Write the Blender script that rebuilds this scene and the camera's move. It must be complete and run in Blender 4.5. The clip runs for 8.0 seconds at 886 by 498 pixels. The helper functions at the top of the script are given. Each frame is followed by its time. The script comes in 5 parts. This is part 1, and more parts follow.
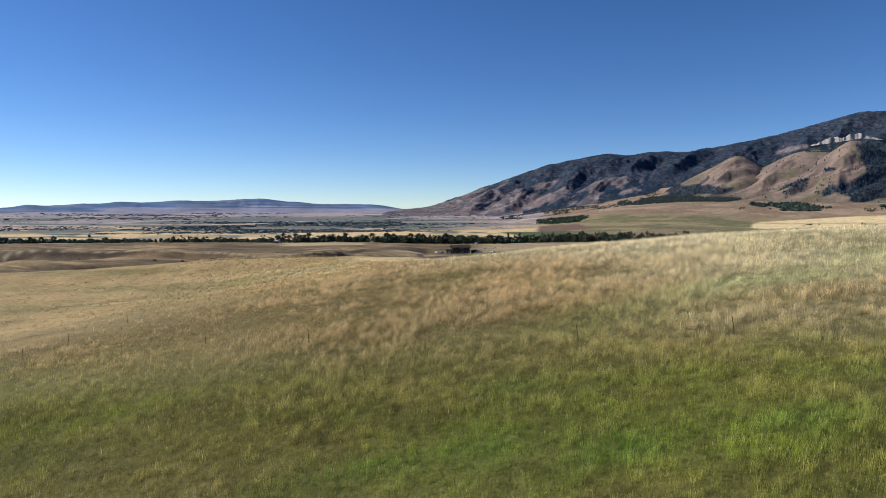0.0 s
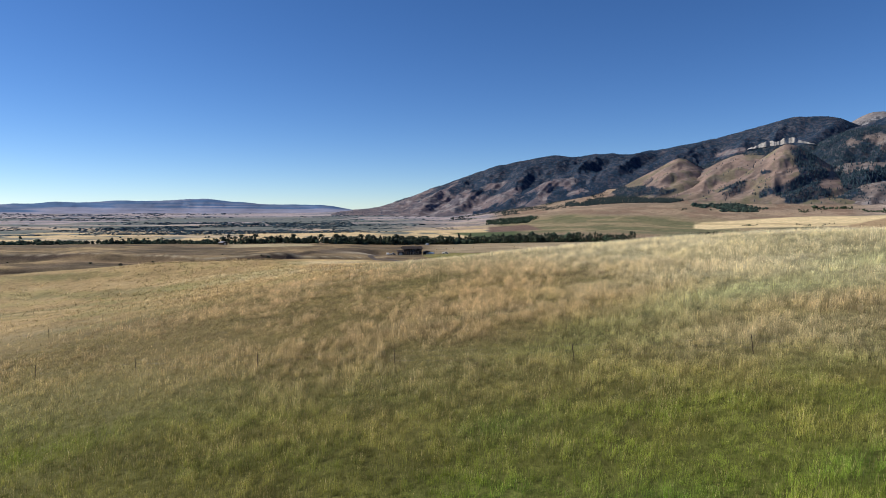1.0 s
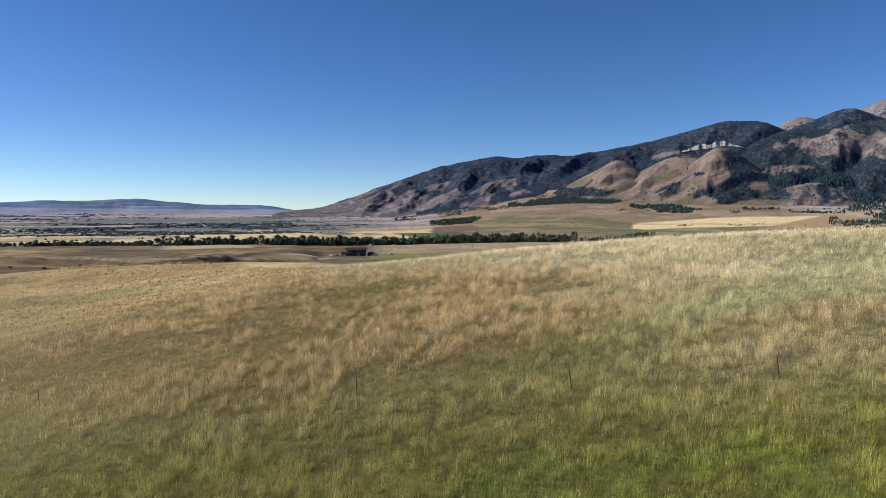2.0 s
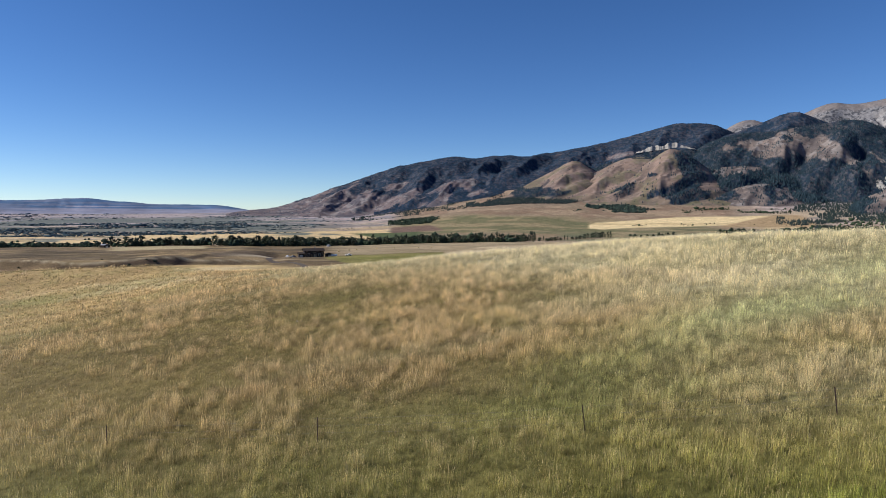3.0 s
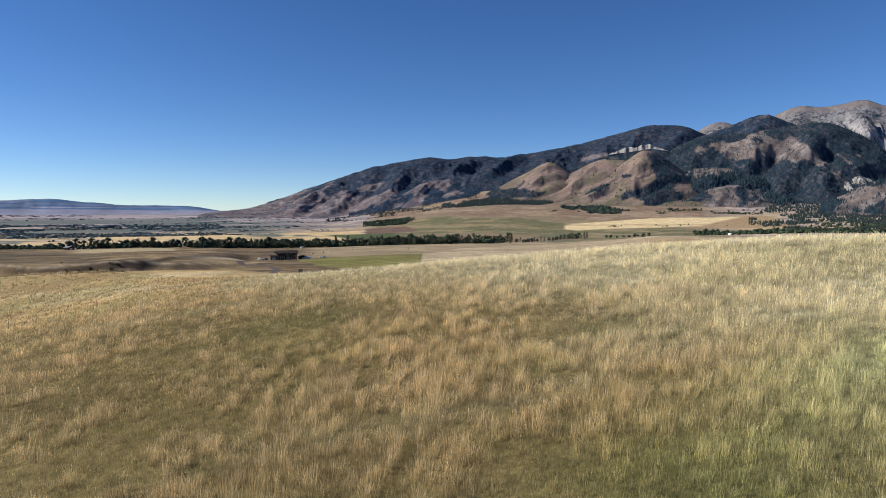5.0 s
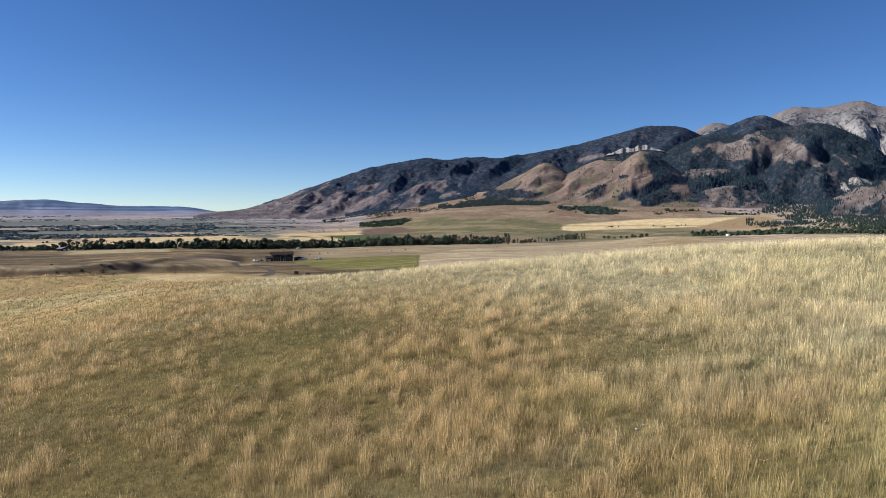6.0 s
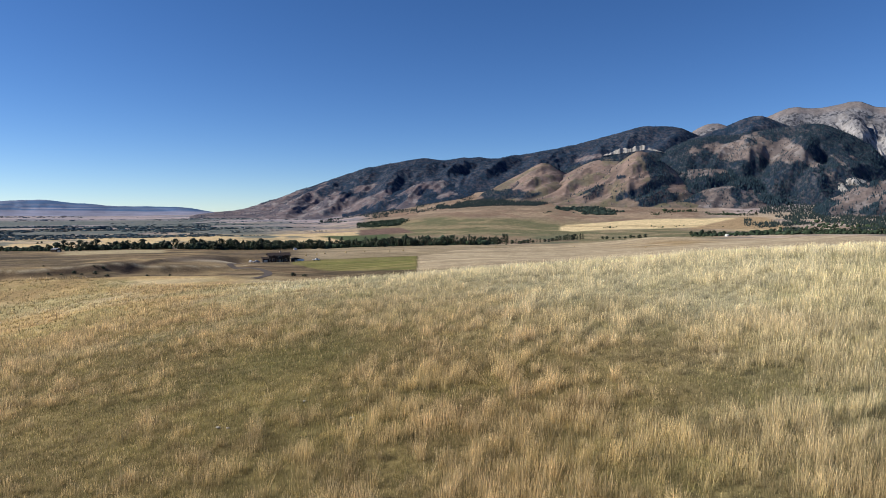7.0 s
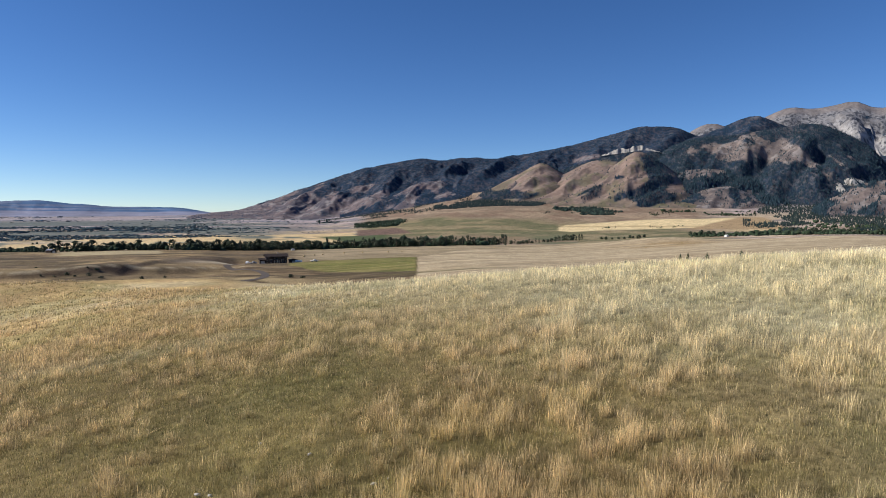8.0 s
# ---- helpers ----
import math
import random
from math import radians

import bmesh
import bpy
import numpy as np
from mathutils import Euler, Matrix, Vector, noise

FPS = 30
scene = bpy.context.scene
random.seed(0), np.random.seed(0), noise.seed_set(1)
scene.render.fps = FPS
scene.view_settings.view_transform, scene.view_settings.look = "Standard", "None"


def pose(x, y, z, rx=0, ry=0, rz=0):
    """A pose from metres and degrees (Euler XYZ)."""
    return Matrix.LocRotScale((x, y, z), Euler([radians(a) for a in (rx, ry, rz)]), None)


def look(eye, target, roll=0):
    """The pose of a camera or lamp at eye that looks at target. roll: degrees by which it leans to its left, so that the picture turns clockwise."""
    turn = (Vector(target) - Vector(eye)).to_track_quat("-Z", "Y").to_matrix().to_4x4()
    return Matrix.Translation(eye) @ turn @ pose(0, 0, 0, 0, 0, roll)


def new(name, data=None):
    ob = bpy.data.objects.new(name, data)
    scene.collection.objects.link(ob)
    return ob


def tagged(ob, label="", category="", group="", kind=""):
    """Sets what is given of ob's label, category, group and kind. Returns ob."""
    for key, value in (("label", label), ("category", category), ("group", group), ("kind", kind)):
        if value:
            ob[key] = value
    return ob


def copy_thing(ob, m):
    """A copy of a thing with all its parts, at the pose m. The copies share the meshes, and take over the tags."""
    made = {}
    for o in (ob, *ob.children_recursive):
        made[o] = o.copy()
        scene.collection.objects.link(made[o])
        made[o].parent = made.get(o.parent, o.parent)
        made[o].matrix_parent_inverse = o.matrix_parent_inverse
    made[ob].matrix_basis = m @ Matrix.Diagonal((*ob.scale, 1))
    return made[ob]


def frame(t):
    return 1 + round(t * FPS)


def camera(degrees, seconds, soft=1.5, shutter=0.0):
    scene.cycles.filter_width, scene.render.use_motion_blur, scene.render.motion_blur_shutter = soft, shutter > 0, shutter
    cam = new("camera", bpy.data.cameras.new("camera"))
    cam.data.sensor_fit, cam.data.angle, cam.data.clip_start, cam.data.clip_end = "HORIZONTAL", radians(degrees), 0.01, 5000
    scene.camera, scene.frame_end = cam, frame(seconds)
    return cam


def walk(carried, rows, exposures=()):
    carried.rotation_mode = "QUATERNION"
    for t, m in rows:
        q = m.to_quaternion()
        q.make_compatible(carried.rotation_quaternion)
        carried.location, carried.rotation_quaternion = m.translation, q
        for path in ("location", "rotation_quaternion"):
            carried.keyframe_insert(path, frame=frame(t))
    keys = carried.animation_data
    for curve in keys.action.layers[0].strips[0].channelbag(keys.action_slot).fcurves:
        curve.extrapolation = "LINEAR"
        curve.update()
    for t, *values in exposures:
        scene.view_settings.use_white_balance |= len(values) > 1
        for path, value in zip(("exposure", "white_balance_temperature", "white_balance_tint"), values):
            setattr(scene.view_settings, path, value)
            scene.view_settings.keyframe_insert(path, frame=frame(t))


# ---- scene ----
cam = camera(68.0, 8.0, soft=0.55)
METRES, EYE, TILT, LEAN, TURN = 54.0, 12.0, -3.4, 0.0, 0.0
ROWS = [
    (0.0, 0.0, 0.0, 0.0, 0.0, 0.0, -0.0),
    (0.5, -0.0142, 0.0626, 0.0042, -2.14, 0.03, 0.09),
    (1.0, -0.0275, 0.123, 0.0081, -4.39, 0.05, 0.2),
    (1.5, -0.0392, 0.1829, 0.012, -6.82, 0.06, 0.34),
    (2.0, -0.0457, 0.2463, 0.0158, -9.33, 0.06, 0.47),
    (3.5, -0.0418, 0.4315, 0.0268, -14.03, 0.02, 0.71),
    (4.0, -0.0372, 0.4911, 0.0301, -14.6, 0.04, 0.76),
    (4.5, -0.0307, 0.5528, 0.0336, -14.94, 0.06, 0.78),
    (6.0, -0.0122, 0.7392, 0.0445, -15.48, 0.14, 0.81),
    (6.5, -0.0078, 0.8032, 0.0483, -15.62, 0.17, 0.84),
    (7.0, -0.0051, 0.8657, 0.0514, -15.74, 0.17, 0.82),
    (7.5, -0.003, 0.9289, 0.055, -15.85, 0.2, 0.84),
    (8.0, -0.0017, 0.992, 0.0589, -15.96, 0.2, 0.85),
]
walk(cam, [(t, pose(0, 0, EYE, TILT, LEAN, TURN) @ pose(METRES * x, METRES * y, METRES * z, 90 + pitch, roll, yaw)) for t, x, y, z, yaw, pitch, roll in ROWS], exposures=((0.0, 0.36, 6600, 10), (8.0, 0.36, 6600, 10)))

# ---------------------------------------------------------------- light
SUN_AZ, SUN_EL = -74.0, 32.0      # compass bearing from +y towards +x, and height, in degrees
world = bpy.data.worlds.new("sky")
scene.world = world
world.use_nodes = True
wn, wl = world.node_tree.nodes, world.node_tree.links
sky = wn.new("ShaderNodeTexSky")
sky.sky_type = "NISHITA"
sky.sun_disc = False
sky.sun_elevation, sky.sun_rotation = radians(SUN_EL), radians(SUN_AZ)
sky.altitude, sky.air_density, sky.dust_density, sky.ozone_density = 2500, 0.85, 0.2, 4.0
background = wn["Background"]
background.inputs["Strength"].default_value = 0.091
deep = wn.new("ShaderNodeHueSaturation")
deep.inputs["Saturation"].default_value = 1.18
deep.inputs["Hue"].default_value = 0.507
wl.new(sky.outputs["Color"], deep.inputs["Color"])
wl.new(deep.outputs["Color"], background.inputs["Color"])

sun = new("sun", bpy.data.lights.new("sun", "SUN"))
sun.data.energy, sun.data.angle, sun.data.color = 5.0, radians(0.5), (1.0, 0.93, 0.82)
sun_way = Vector((math.sin(radians(SUN_AZ)) * math.cos(radians(SUN_EL)), math.cos(radians(SUN_AZ)) * math.cos(radians(SUN_EL)), math.sin(radians(SUN_EL))))
sun.matrix_world = look(sun_way * 300 + Vector((0, 100, 0)), (0, 100, 0))

# ---------------------------------------------------------------- noise and shape of the land
rng = np.random.default_rng(7)


def lattice(ix, iy, seed):
    n = (ix.astype(np.int64) * 374761393 + iy.astype(np.int64) * 668265263 + seed * 1442695041) & 0x7FFFFFFF
    n = ((n ^ (n >> 13)) * 1274126177) & 0x7FFFFFFF
    return ((n ^ (n >> 16)) & 0xFFFF) / 65535.0


def vnoise(x, y, seed=0):
    """Smooth noise, 0 to 1, one lump per unit."""
    x, y = np.asarray(x, float), np.asarray(y, float)
    ix, iy = np.floor(x), np.floor(y)
    fx, fy = x - ix, y - iy
    fx, fy = fx * fx * (3 - 2 * fx), fy * fy * (3 - 2 * fy)
    a, b = lattice(ix, iy, seed), lattice(ix + 1, iy, seed)
    c, d = lattice(ix, iy + 1, seed), lattice(ix + 1, iy + 1, seed)
    return a + (b - a) * fx + (c - a) * fy + (a - b - c + d) * fx * fy


def fbm(x, y, seed=0, octaves=4):
    s, amp, total = 0.0, 1.0, 0.0
    for k in range(octaves):
        s = s + amp * vnoise(x * 2 ** k + 17.3 * k, y * 2 ** k - 9.1 * k, seed + k)
        total += amp
        amp *= 0.5
    return s / total


def ridged(x, y, seed=0, octaves=4):
    s, amp, total = 0.0, 1.0, 0.0
    for k in range(octaves):
        s = s + amp * (1 - np.abs(2 * vnoise(x * 2 ** k + 5.7 * k, y * 2 ** k + 3.1 * k, seed + k) - 1))
        total += amp
        amp *= 0.5
    return s / total


def smooth(lo, hi, v):
    t = np.clip((np.asarray(v, float) - lo) / (hi - lo), 0, 1)
    return t * t * (3 - 2 * t)


def polar(x, y):
    """Distance and bearing (degrees, from +y towards +x) from the middle of the walk."""
    return np.hypot(x, y - 27), np.degrees(np.arctan2(x, y - 27))


def place(az, r):
    return r * np.sin(np.radians(az)), 27 + r * np.cos(np.radians(az))


SLOPE = 1162.0       # rise is written as parts of this per unit of distance, from the height of the walk


def hillside(x, y):
    """The grassy hill that the walk goes over."""
    u, v = np.clip(x / 50, -2, 2), np.clip((y - 75) / 50, -2.2, 3)
    z = 3.33 + 6.983 * u + 0.242 * v - 0.796 * u ** 2 - 0.056 * u * v - 2.4 * v ** 2 + 0.328 * u ** 3 + 1.82 * u ** 2 * v + 1.22 * u * v ** 2 + 1.109 * v ** 3
    s = (y - 123.8 + 1.206 * x) / 50
    z = z - 4 * np.where(s > 0, s ** 2, 0)
    z = z - 2.8 * smooth(-80, -140, x) * smooth(150, 230, y)
    return z - 0.3 + 0.35 * (fbm(x / 9, y / 9, 3, 3) - 0.5) + 0.9 * (fbm(x / 40, y / 40, 5, 2) - 0.5) * smooth(60, 140, np.hypot(x, y - 40))


R_STEPS = (100, 250, 350, 500, 700, 1050, 1300, 1700, 2300, 3200, 4950)
VALLEY = (
    (-40, (-118.5, -112, -94, -69.5, -58.5, -49.0, -44.2, -34.8, -23.7, -11.9, -2.4)),
    (-12, (-142.5, -121.6, -107, -82.6, -69.3, -58.9, -52.2, -40.9, -26.6, -12.3, -0.9)),
    (4, (-147.8, -128.1, -109.3, -82.7, -69.9, -60.1, -51.2, -38.4, -21.7, -6.9, 3.9)),
    (21, (-140.0, -106.0, -90.0, -76.0, -63.0, -55.0, -47.0, -27.0, 6.0, 48.0, 62.0)),
    (52, (-91.3, -66.4, -56.4, -47.3, -41.5, -35.7, -30.7, -18.3, 1.7, 33.2, 45.6)),
)


def bank(x, y, base=505.0, seed=15):
    """An eroded bank across the pasture: 0 on its low near side, 1 on the terrace behind it."""
    edge = base + 90 * (fbm(x / 110, x * 0 + 2.0, seed, 3) - 0.5) + 0.15 * x
    return smooth(edge - 12, edge + 8, y + 12 * (fbm(x / 22, y / 22, seed + 2, 3) - 0.5))


def scarp(x, y):
    """A cut bank curving round towards the house: metres below its edge, and the width of its bare face."""
    edge = np.interp(x, (-78, -69, -62, -50, -20, 0), (482, 505, 535, 556, 575, 582)) + 8 * (fbm(x / 14, y / 30, 27, 3) - 0.5)
    wide = np.interp(x, (-78, -60, -20), (22, 28, 14))
    return edge - y, wide, smooth(-84, -74, x) * smooth(-4, -16, x)


def valley(x, y):
    r, az = polar(x, y)
    az = np.where(az > 140, az - 360, az)
    stations = np.array([s[0] for s in VALLEY], float)
    heights = np.array([np.interp(r, R_STEPS, s[1]) for s in VALLEY])
    k = np.clip(np.searchsorted(stations, az) - 1, 0, len(VALLEY) - 2)
    f = smooth(0, 1, (az - stations[k]) / (stations[k + 1] - stations[k]))
    idx = np.arange(r.size).reshape(r.shape)
    flat = heights.reshape(len(VALLEY), -1)
    e = flat[k.ravel(), idx.ravel()] * (1 - f.ravel()) + flat[k.ravel() + 1, idx.ravel()] * f.ravel()
    z = EYE + r * e.reshape(r.shape) / SLOPE
    rough = smooth(1000, 500, r) * smooth(8, -2, az) * (1 - np.exp(-((x - 8) / 45) ** 2 - ((y - 480) / 90) ** 2))
    z = z + rough * 8 * (fbm(x / 70, y / 45, 11, 5) - 0.5) - rough * 6 * smooth(0.70, 0.92, ridged(x / 150 + 0.4, y / 90, 13, 2))
    z = z + rough * 5.5 * (bank(x, y) - 0.6) + rough * 3 * (bank(x, y, 400.0, 25) - 0.5)
    below, wide, there = scarp(x, y)
    z = z - 1.6 * there * smooth(-2, 0.8 * wide, below) * smooth(130, 60, below)
    z = z + 9.5 * np.exp(-((az - 33.5) / 4.6) ** 2 - ((r - 1040) / 110) ** 2) + 4.5 * np.exp(-((az - 46.5) / 4.5) ** 2 - ((r - 1150) / 120) ** 2)
    return z + smooth(250, 600, r) * 5.0 * (fbm(x / 210, y / 210, 21, 3) - 0.5)


def land(x, y):
    x, y = np.asarray(x, float), np.asarray(y, float)
    r, az = polar(x, y)
    s = (y - 123.8 + 1.206 * x) / 50
    w = np.maximum(smooth(245, 335, r), smooth(1.7, 3.6, s))
    return hillside(x, y) * (1 - w) + valley(x, y) * w


def ground_z(x, y):
    return float(land(np.array([float(x)]), np.array([float(y)]))[0])


# ---------------------------------------------------------------- materials
def material(name, rough=0.8):
    m = bpy.data.materials.new(name)
    m.use_nodes = True
    b = m.node_tree.nodes["Principled BSDF"]
    b.inputs["Roughness"].default_value = rough
    b.inputs["Specular IOR Level"].default_value = 0.25
    return m, m.node_tree.nodes, m.node_tree.links, b


def plain(name, colour, rough=0.8, scale=3.0, vary=0.35, bump=0.0, random_hue=0.0):
    """A surface of one colour with grain and stains at two scales."""
    m, n, l, b = material(name, rough)
    co = n.new("ShaderNodeTexCoord")
    fine, coarse = n.new("ShaderNodeTexNoise"), n.new("ShaderNodeTexNoise")
    fine.inputs["Scale"].default_value, coarse.inputs["Scale"].default_value = scale * 6, scale
    fine.inputs["Detail"].default_value = 5
    add = n.new("ShaderNodeMath")
    add.operation = "ADD"
    rng_map = n.new("ShaderNodeMapRange")
    rng_map.inputs[1].default_value, rng_map.inputs[2].default_value = 0.6, 1.4
    rng_map.inputs[3].default_value, rng_map.inputs[4].default_value = 1 - vary, 1 + vary
    mul = n.new("ShaderNodeVectorMath")
    mul.operation = "SCALE"
    mul.inputs[0].default_value = colour
    for t in (fine, coarse):
        l.new(co.outputs["Object"], t.inputs["Vector"])
    l.new(fine.outputs[0], add.inputs[0]), l.new(coarse.outputs[0], add.inputs[1])
    l.new(add.outputs[0], rng_map.inputs[0])
    value = rng_map.outputs[0]
    if random_hue:
        info, var, both = n.new("ShaderNodeObjectInfo"), n.new("ShaderNodeMapRange"), n.new("ShaderNodeMath")
        var.inputs[3].default_value, var.inputs[4].default_value = 1 - random_hue, 1 + random_hue
        both.operation = "MULTIPLY"
        l.new(info.outputs["Random"], var.inputs[0])
        l.new(value, both.inputs[0]), l.new(var.outputs[0], both.inputs[1])
        value = both.outputs[0]
    l.new(value, mul.inputs["Scale"])
    l.new(mul.outputs[0], b.inputs["Base Color"])
    if bump:
        bp = n.new("ShaderNodeBump")
        bp.inputs["Strength"].default_value = bump
        l.new(fine.outputs[0], bp.inputs["Height"]), l.new(bp.outputs[0], b.inputs["Normal"])
    return m


def cover_material(name, scales, vary=0.5, rough=0.9, through_light=0.0, bump=0.0, gloss=0.25):
    """Land cover: the colour that the mesh carries, broken up by grain at two scales."""
    m, n, l, b = material(name, rough)
    b.inputs["Specular IOR Level"].default_value = gloss
    at = n.new("ShaderNodeAttribute")
    at.attribute_name = "cover"
    co = n.new("ShaderNodeTexCoord")
    value = None
    for s in scales:
        t = n.new("ShaderNodeTexNoise")
        t.inputs["Scale"].default_value, t.inputs["Detail"].default_value, t.inputs["Roughness"].default_value = s, 6, 0.65
        l.new(co.outputs["Object"], t.inputs["Vector"])
        mp = n.new("ShaderNodeMapRange")
        mp.inputs[1].default_value, mp.inputs[2].default_value = 0.3, 0.7
        mp.inputs[3].default_value, mp.inputs[4].default_value = 1 - vary, 1 + vary
        l.new(t.outputs[0], mp.inputs[0])
        if value is None:
            value, grain = mp.outputs[0], t.outputs[0]
        else:
            mm = n.new("ShaderNodeMath")
            mm.operation = "MULTIPLY"
            l.new(value, mm.inputs[0]), l.new(mp.outputs[0], mm.inputs[1])
            value = mm.outputs[0]
    colour = at.outputs["Color"]
    if value is not None:
        sc = n.new("ShaderNodeVectorMath")
        sc.operation = "SCALE"
        l.new(colour, sc.inputs[0]), l.new(value, sc.inputs["Scale"])
        colour = sc.outputs[0]
        if bump:
            bp = n.new("ShaderNodeBump")
            bp.inputs["Strength"].default_value, bp.inputs["Distance"].default_value = bump, 1.0
            l.new(grain, bp.inputs["Height"]), l.new(bp.outputs[0], b.inputs["Normal"])
    l.new(colour, b.inputs["Base Color"])
    if through_light:
        tr, mix = n.new("ShaderNodeBsdfTranslucent"), n.new("ShaderNodeMixShader")
        mix.inputs[0].default_value = through_light
        l.new(colour, tr.inputs["Color"])
        l.new(b.outputs[0], mix.inputs[1]), l.new(tr.outputs[0], mix.inputs[2])
        l.new(mix.outputs[0], n["Material Output"].inputs["Surface"])
    return m


M_GROUND = cover_material("grassland", (0.9, 5.0, 0.06), 0.3, 0.95, 0.0, 0.4, 0.1)
M_MOUNTAIN = cover_material("mountain_slope", (0.06, 0.012), 0.22, 0.95, 0.0, 0.6, 0.04)
M_FAR = cover_material("far_hill_hazed", (0.01, 0.003), 0.15, 0.95, gloss=0.04)
M_GRASS = cover_material("grass_blade", (), 0.0, 0.55, 0.38)
M_LEAF = plain("tree_leaves", (0.031, 0.045, 0.025), 0.7, 0.25, 0.5, 0.0, 0.3)
M_PINE = plain("pine_needles", (0.03, 0.05, 0.022), 0.7, 0.3, 0.5, 0.0, 0.2)
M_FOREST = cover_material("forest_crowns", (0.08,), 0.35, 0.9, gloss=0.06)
M_BARK = plain("bark", (0.12, 0.09, 0.065), 0.9, 4, 0.4, 0.3)
M_POST = plain("rusty_post_steel", (0.07, 0.05, 0.04), 0.7, 8, 0.4)
M_WIRE = plain("galvanised_wire", (0.25, 0.24, 0.22), 0.4, 20, 0.2)
M_ROCK = plain("pale_limestone", (0.46, 0.44, 0.4), 0.85, 5, 0.25, 0.5)
M_CLIFF = plain("limestone_cliff", (0.27, 0.26, 0.25), 0.9, 0.08, 0.45, 0.5)
M_LOG = plain("brown_log_siding", (0.036, 0.024, 0.018), 0.75, 1.2, 0.35)
M_ROOF = plain("dark_shingles", (0.032, 0.023, 0.021), 0.85, 1.5, 0.35)
M_STONE = plain("pale_stone_cladding", (0.5, 0.42, 0.33), 0.85, 2, 0.35)
M_TRIM = plain("cream_trim_paint", (0.6, 0.53, 0.42), 0.6, 2, 0.15)
M_WHITE = plain("white_paint", (0.8, 0.8, 0.78), 0.5, 2, 0.08)
M_DARKMETAL = plain("grey_vehicle_paint", (0.25, 0.26, 0.28), 0.35, 2, 0.1)
M_RUBBER = plain("rubber", (0.03, 0.03, 0.03), 0.8, 6, 0.2)
M_HAY = plain("hay", (0.42, 0.32, 0.16), 0.9, 4, 0.35, 0.4)
M_ROAD = plain("gravel_drive", (0.085, 0.07, 0.06), 0.95, 0.8, 0.3)
M_GLASS, _n, _l, _b = material("window_glass", 0.08)
_b.inputs["Base Color"].default_value = (0.03, 0.035, 0.045, 1)
_b.inputs["Specular IOR Level"].default_value = 0.6


# ---------------------------------------------------------------- mesh helpers
def mesh_np(name, verts, faces, mat, colours=None, flat=False):
    """A mesh from arrays: verts (n, 3), faces (m, 3) or (m, 4), colours (n, 3)."""
    me = bpy.data.meshes.new(name)
    faces = np.ascontiguousarray(faces, dtype=np.int32)
    k = faces.shape[1]
    me.vertices.add(len(verts))
    me.vertices.foreach_set("co", np.ascontiguousarray(verts, dtype=np.float32).ravel())
    me.loops.add(faces.size)
    me.loops.foreach_set("vertex_index", faces.ravel())
    me.polygons.add(len(faces))
    me.polygons.foreach_set("loop_start", np.arange(0, faces.size, k, dtype=np.int32))
    if not flat:
        me.polygons.foreach_set("use_smooth", np.ones(len(faces), dtype=bool))
    if colours is not None:
        layer = me.color_attributes.new("cover", "FLOAT_COLOR", "POINT")
        rgba = np.ones((len(verts), 4), dtype=np.float32)
        rgba[:, :3] = colours
        layer.data.foreach_set("color", rgba.ravel())
    me.update(calc_edges=True)
    me.validate()
    me.materials.append(mat)
    return me


def grid_faces(rows, cols, wrap=False):
    i, j = np.meshgrid(np.arange(rows - 1), np.arange(cols if wrap else cols - 1), indexing="ij")
    j2 = (j + 1) % cols
    return np.stack([i * cols + j, i * cols + j2, (i + 1) * cols + j2, (i + 1) * cols + j], -1).reshape(-1, 4)


def mixc(a, b, f):
    f = np.clip(np.asarray(f, float), 0, 1)[..., None]
    return np.asarray(a, float) * (1 - f) + np.asarray(b, float) * f


def part(name, bm, mat, parent=None, label=""):
    me = bpy.data.meshes.new(name)
    bm.to_mesh(me)
    bm.free()
    me.materials.append(mat)
    ob = new(name, me)
    if parent is not None:
        ob.parent = parent
    if label:
        ob["label"] = label
    return ob


def box(bm, x0, y0, z0, x1, y1, z1, bevel=0.0):
    r = bmesh.ops.create_cube(bm, size=1.0)
    vs = r["verts"]
    bmesh.ops.scale(bm, vec=(x1 - x0, y1 - y0, z1 - z0), verts=vs)
    bmesh.ops.translate(bm, vec=((x0 + x1) / 2, (y0 + y1) / 2, (z0 + z1) / 2), verts=vs)
    if bevel:
        es = list({e for v in vs for e in v.link_edges})
        bmesh.ops.bevel(bm, geom=es, offset=bevel, segments=2, affect="EDGES", profile=0.5)
    return bm


def boxed(x0, y0, z0, x1, y1, z1, bevel=0.0):
    return box(bmesh.new(), x0, y0, z0, x1, y1, z1, bevel)


# ---------------------------------------------------------------- the ground: one sheet to the horizon
STRAW, PALE, RUST, WHEAT = (0.62, 0.445, 0.21), (0.78, 0.71, 0.48), (0.50, 0.325, 0.17), (0.75, 0.58, 0.34)
GREEN, SAGE, DARKG = (0.275, 0.285, 0.06), (0.30, 0.285, 0.115), (0.085, 0.105, 0.02)


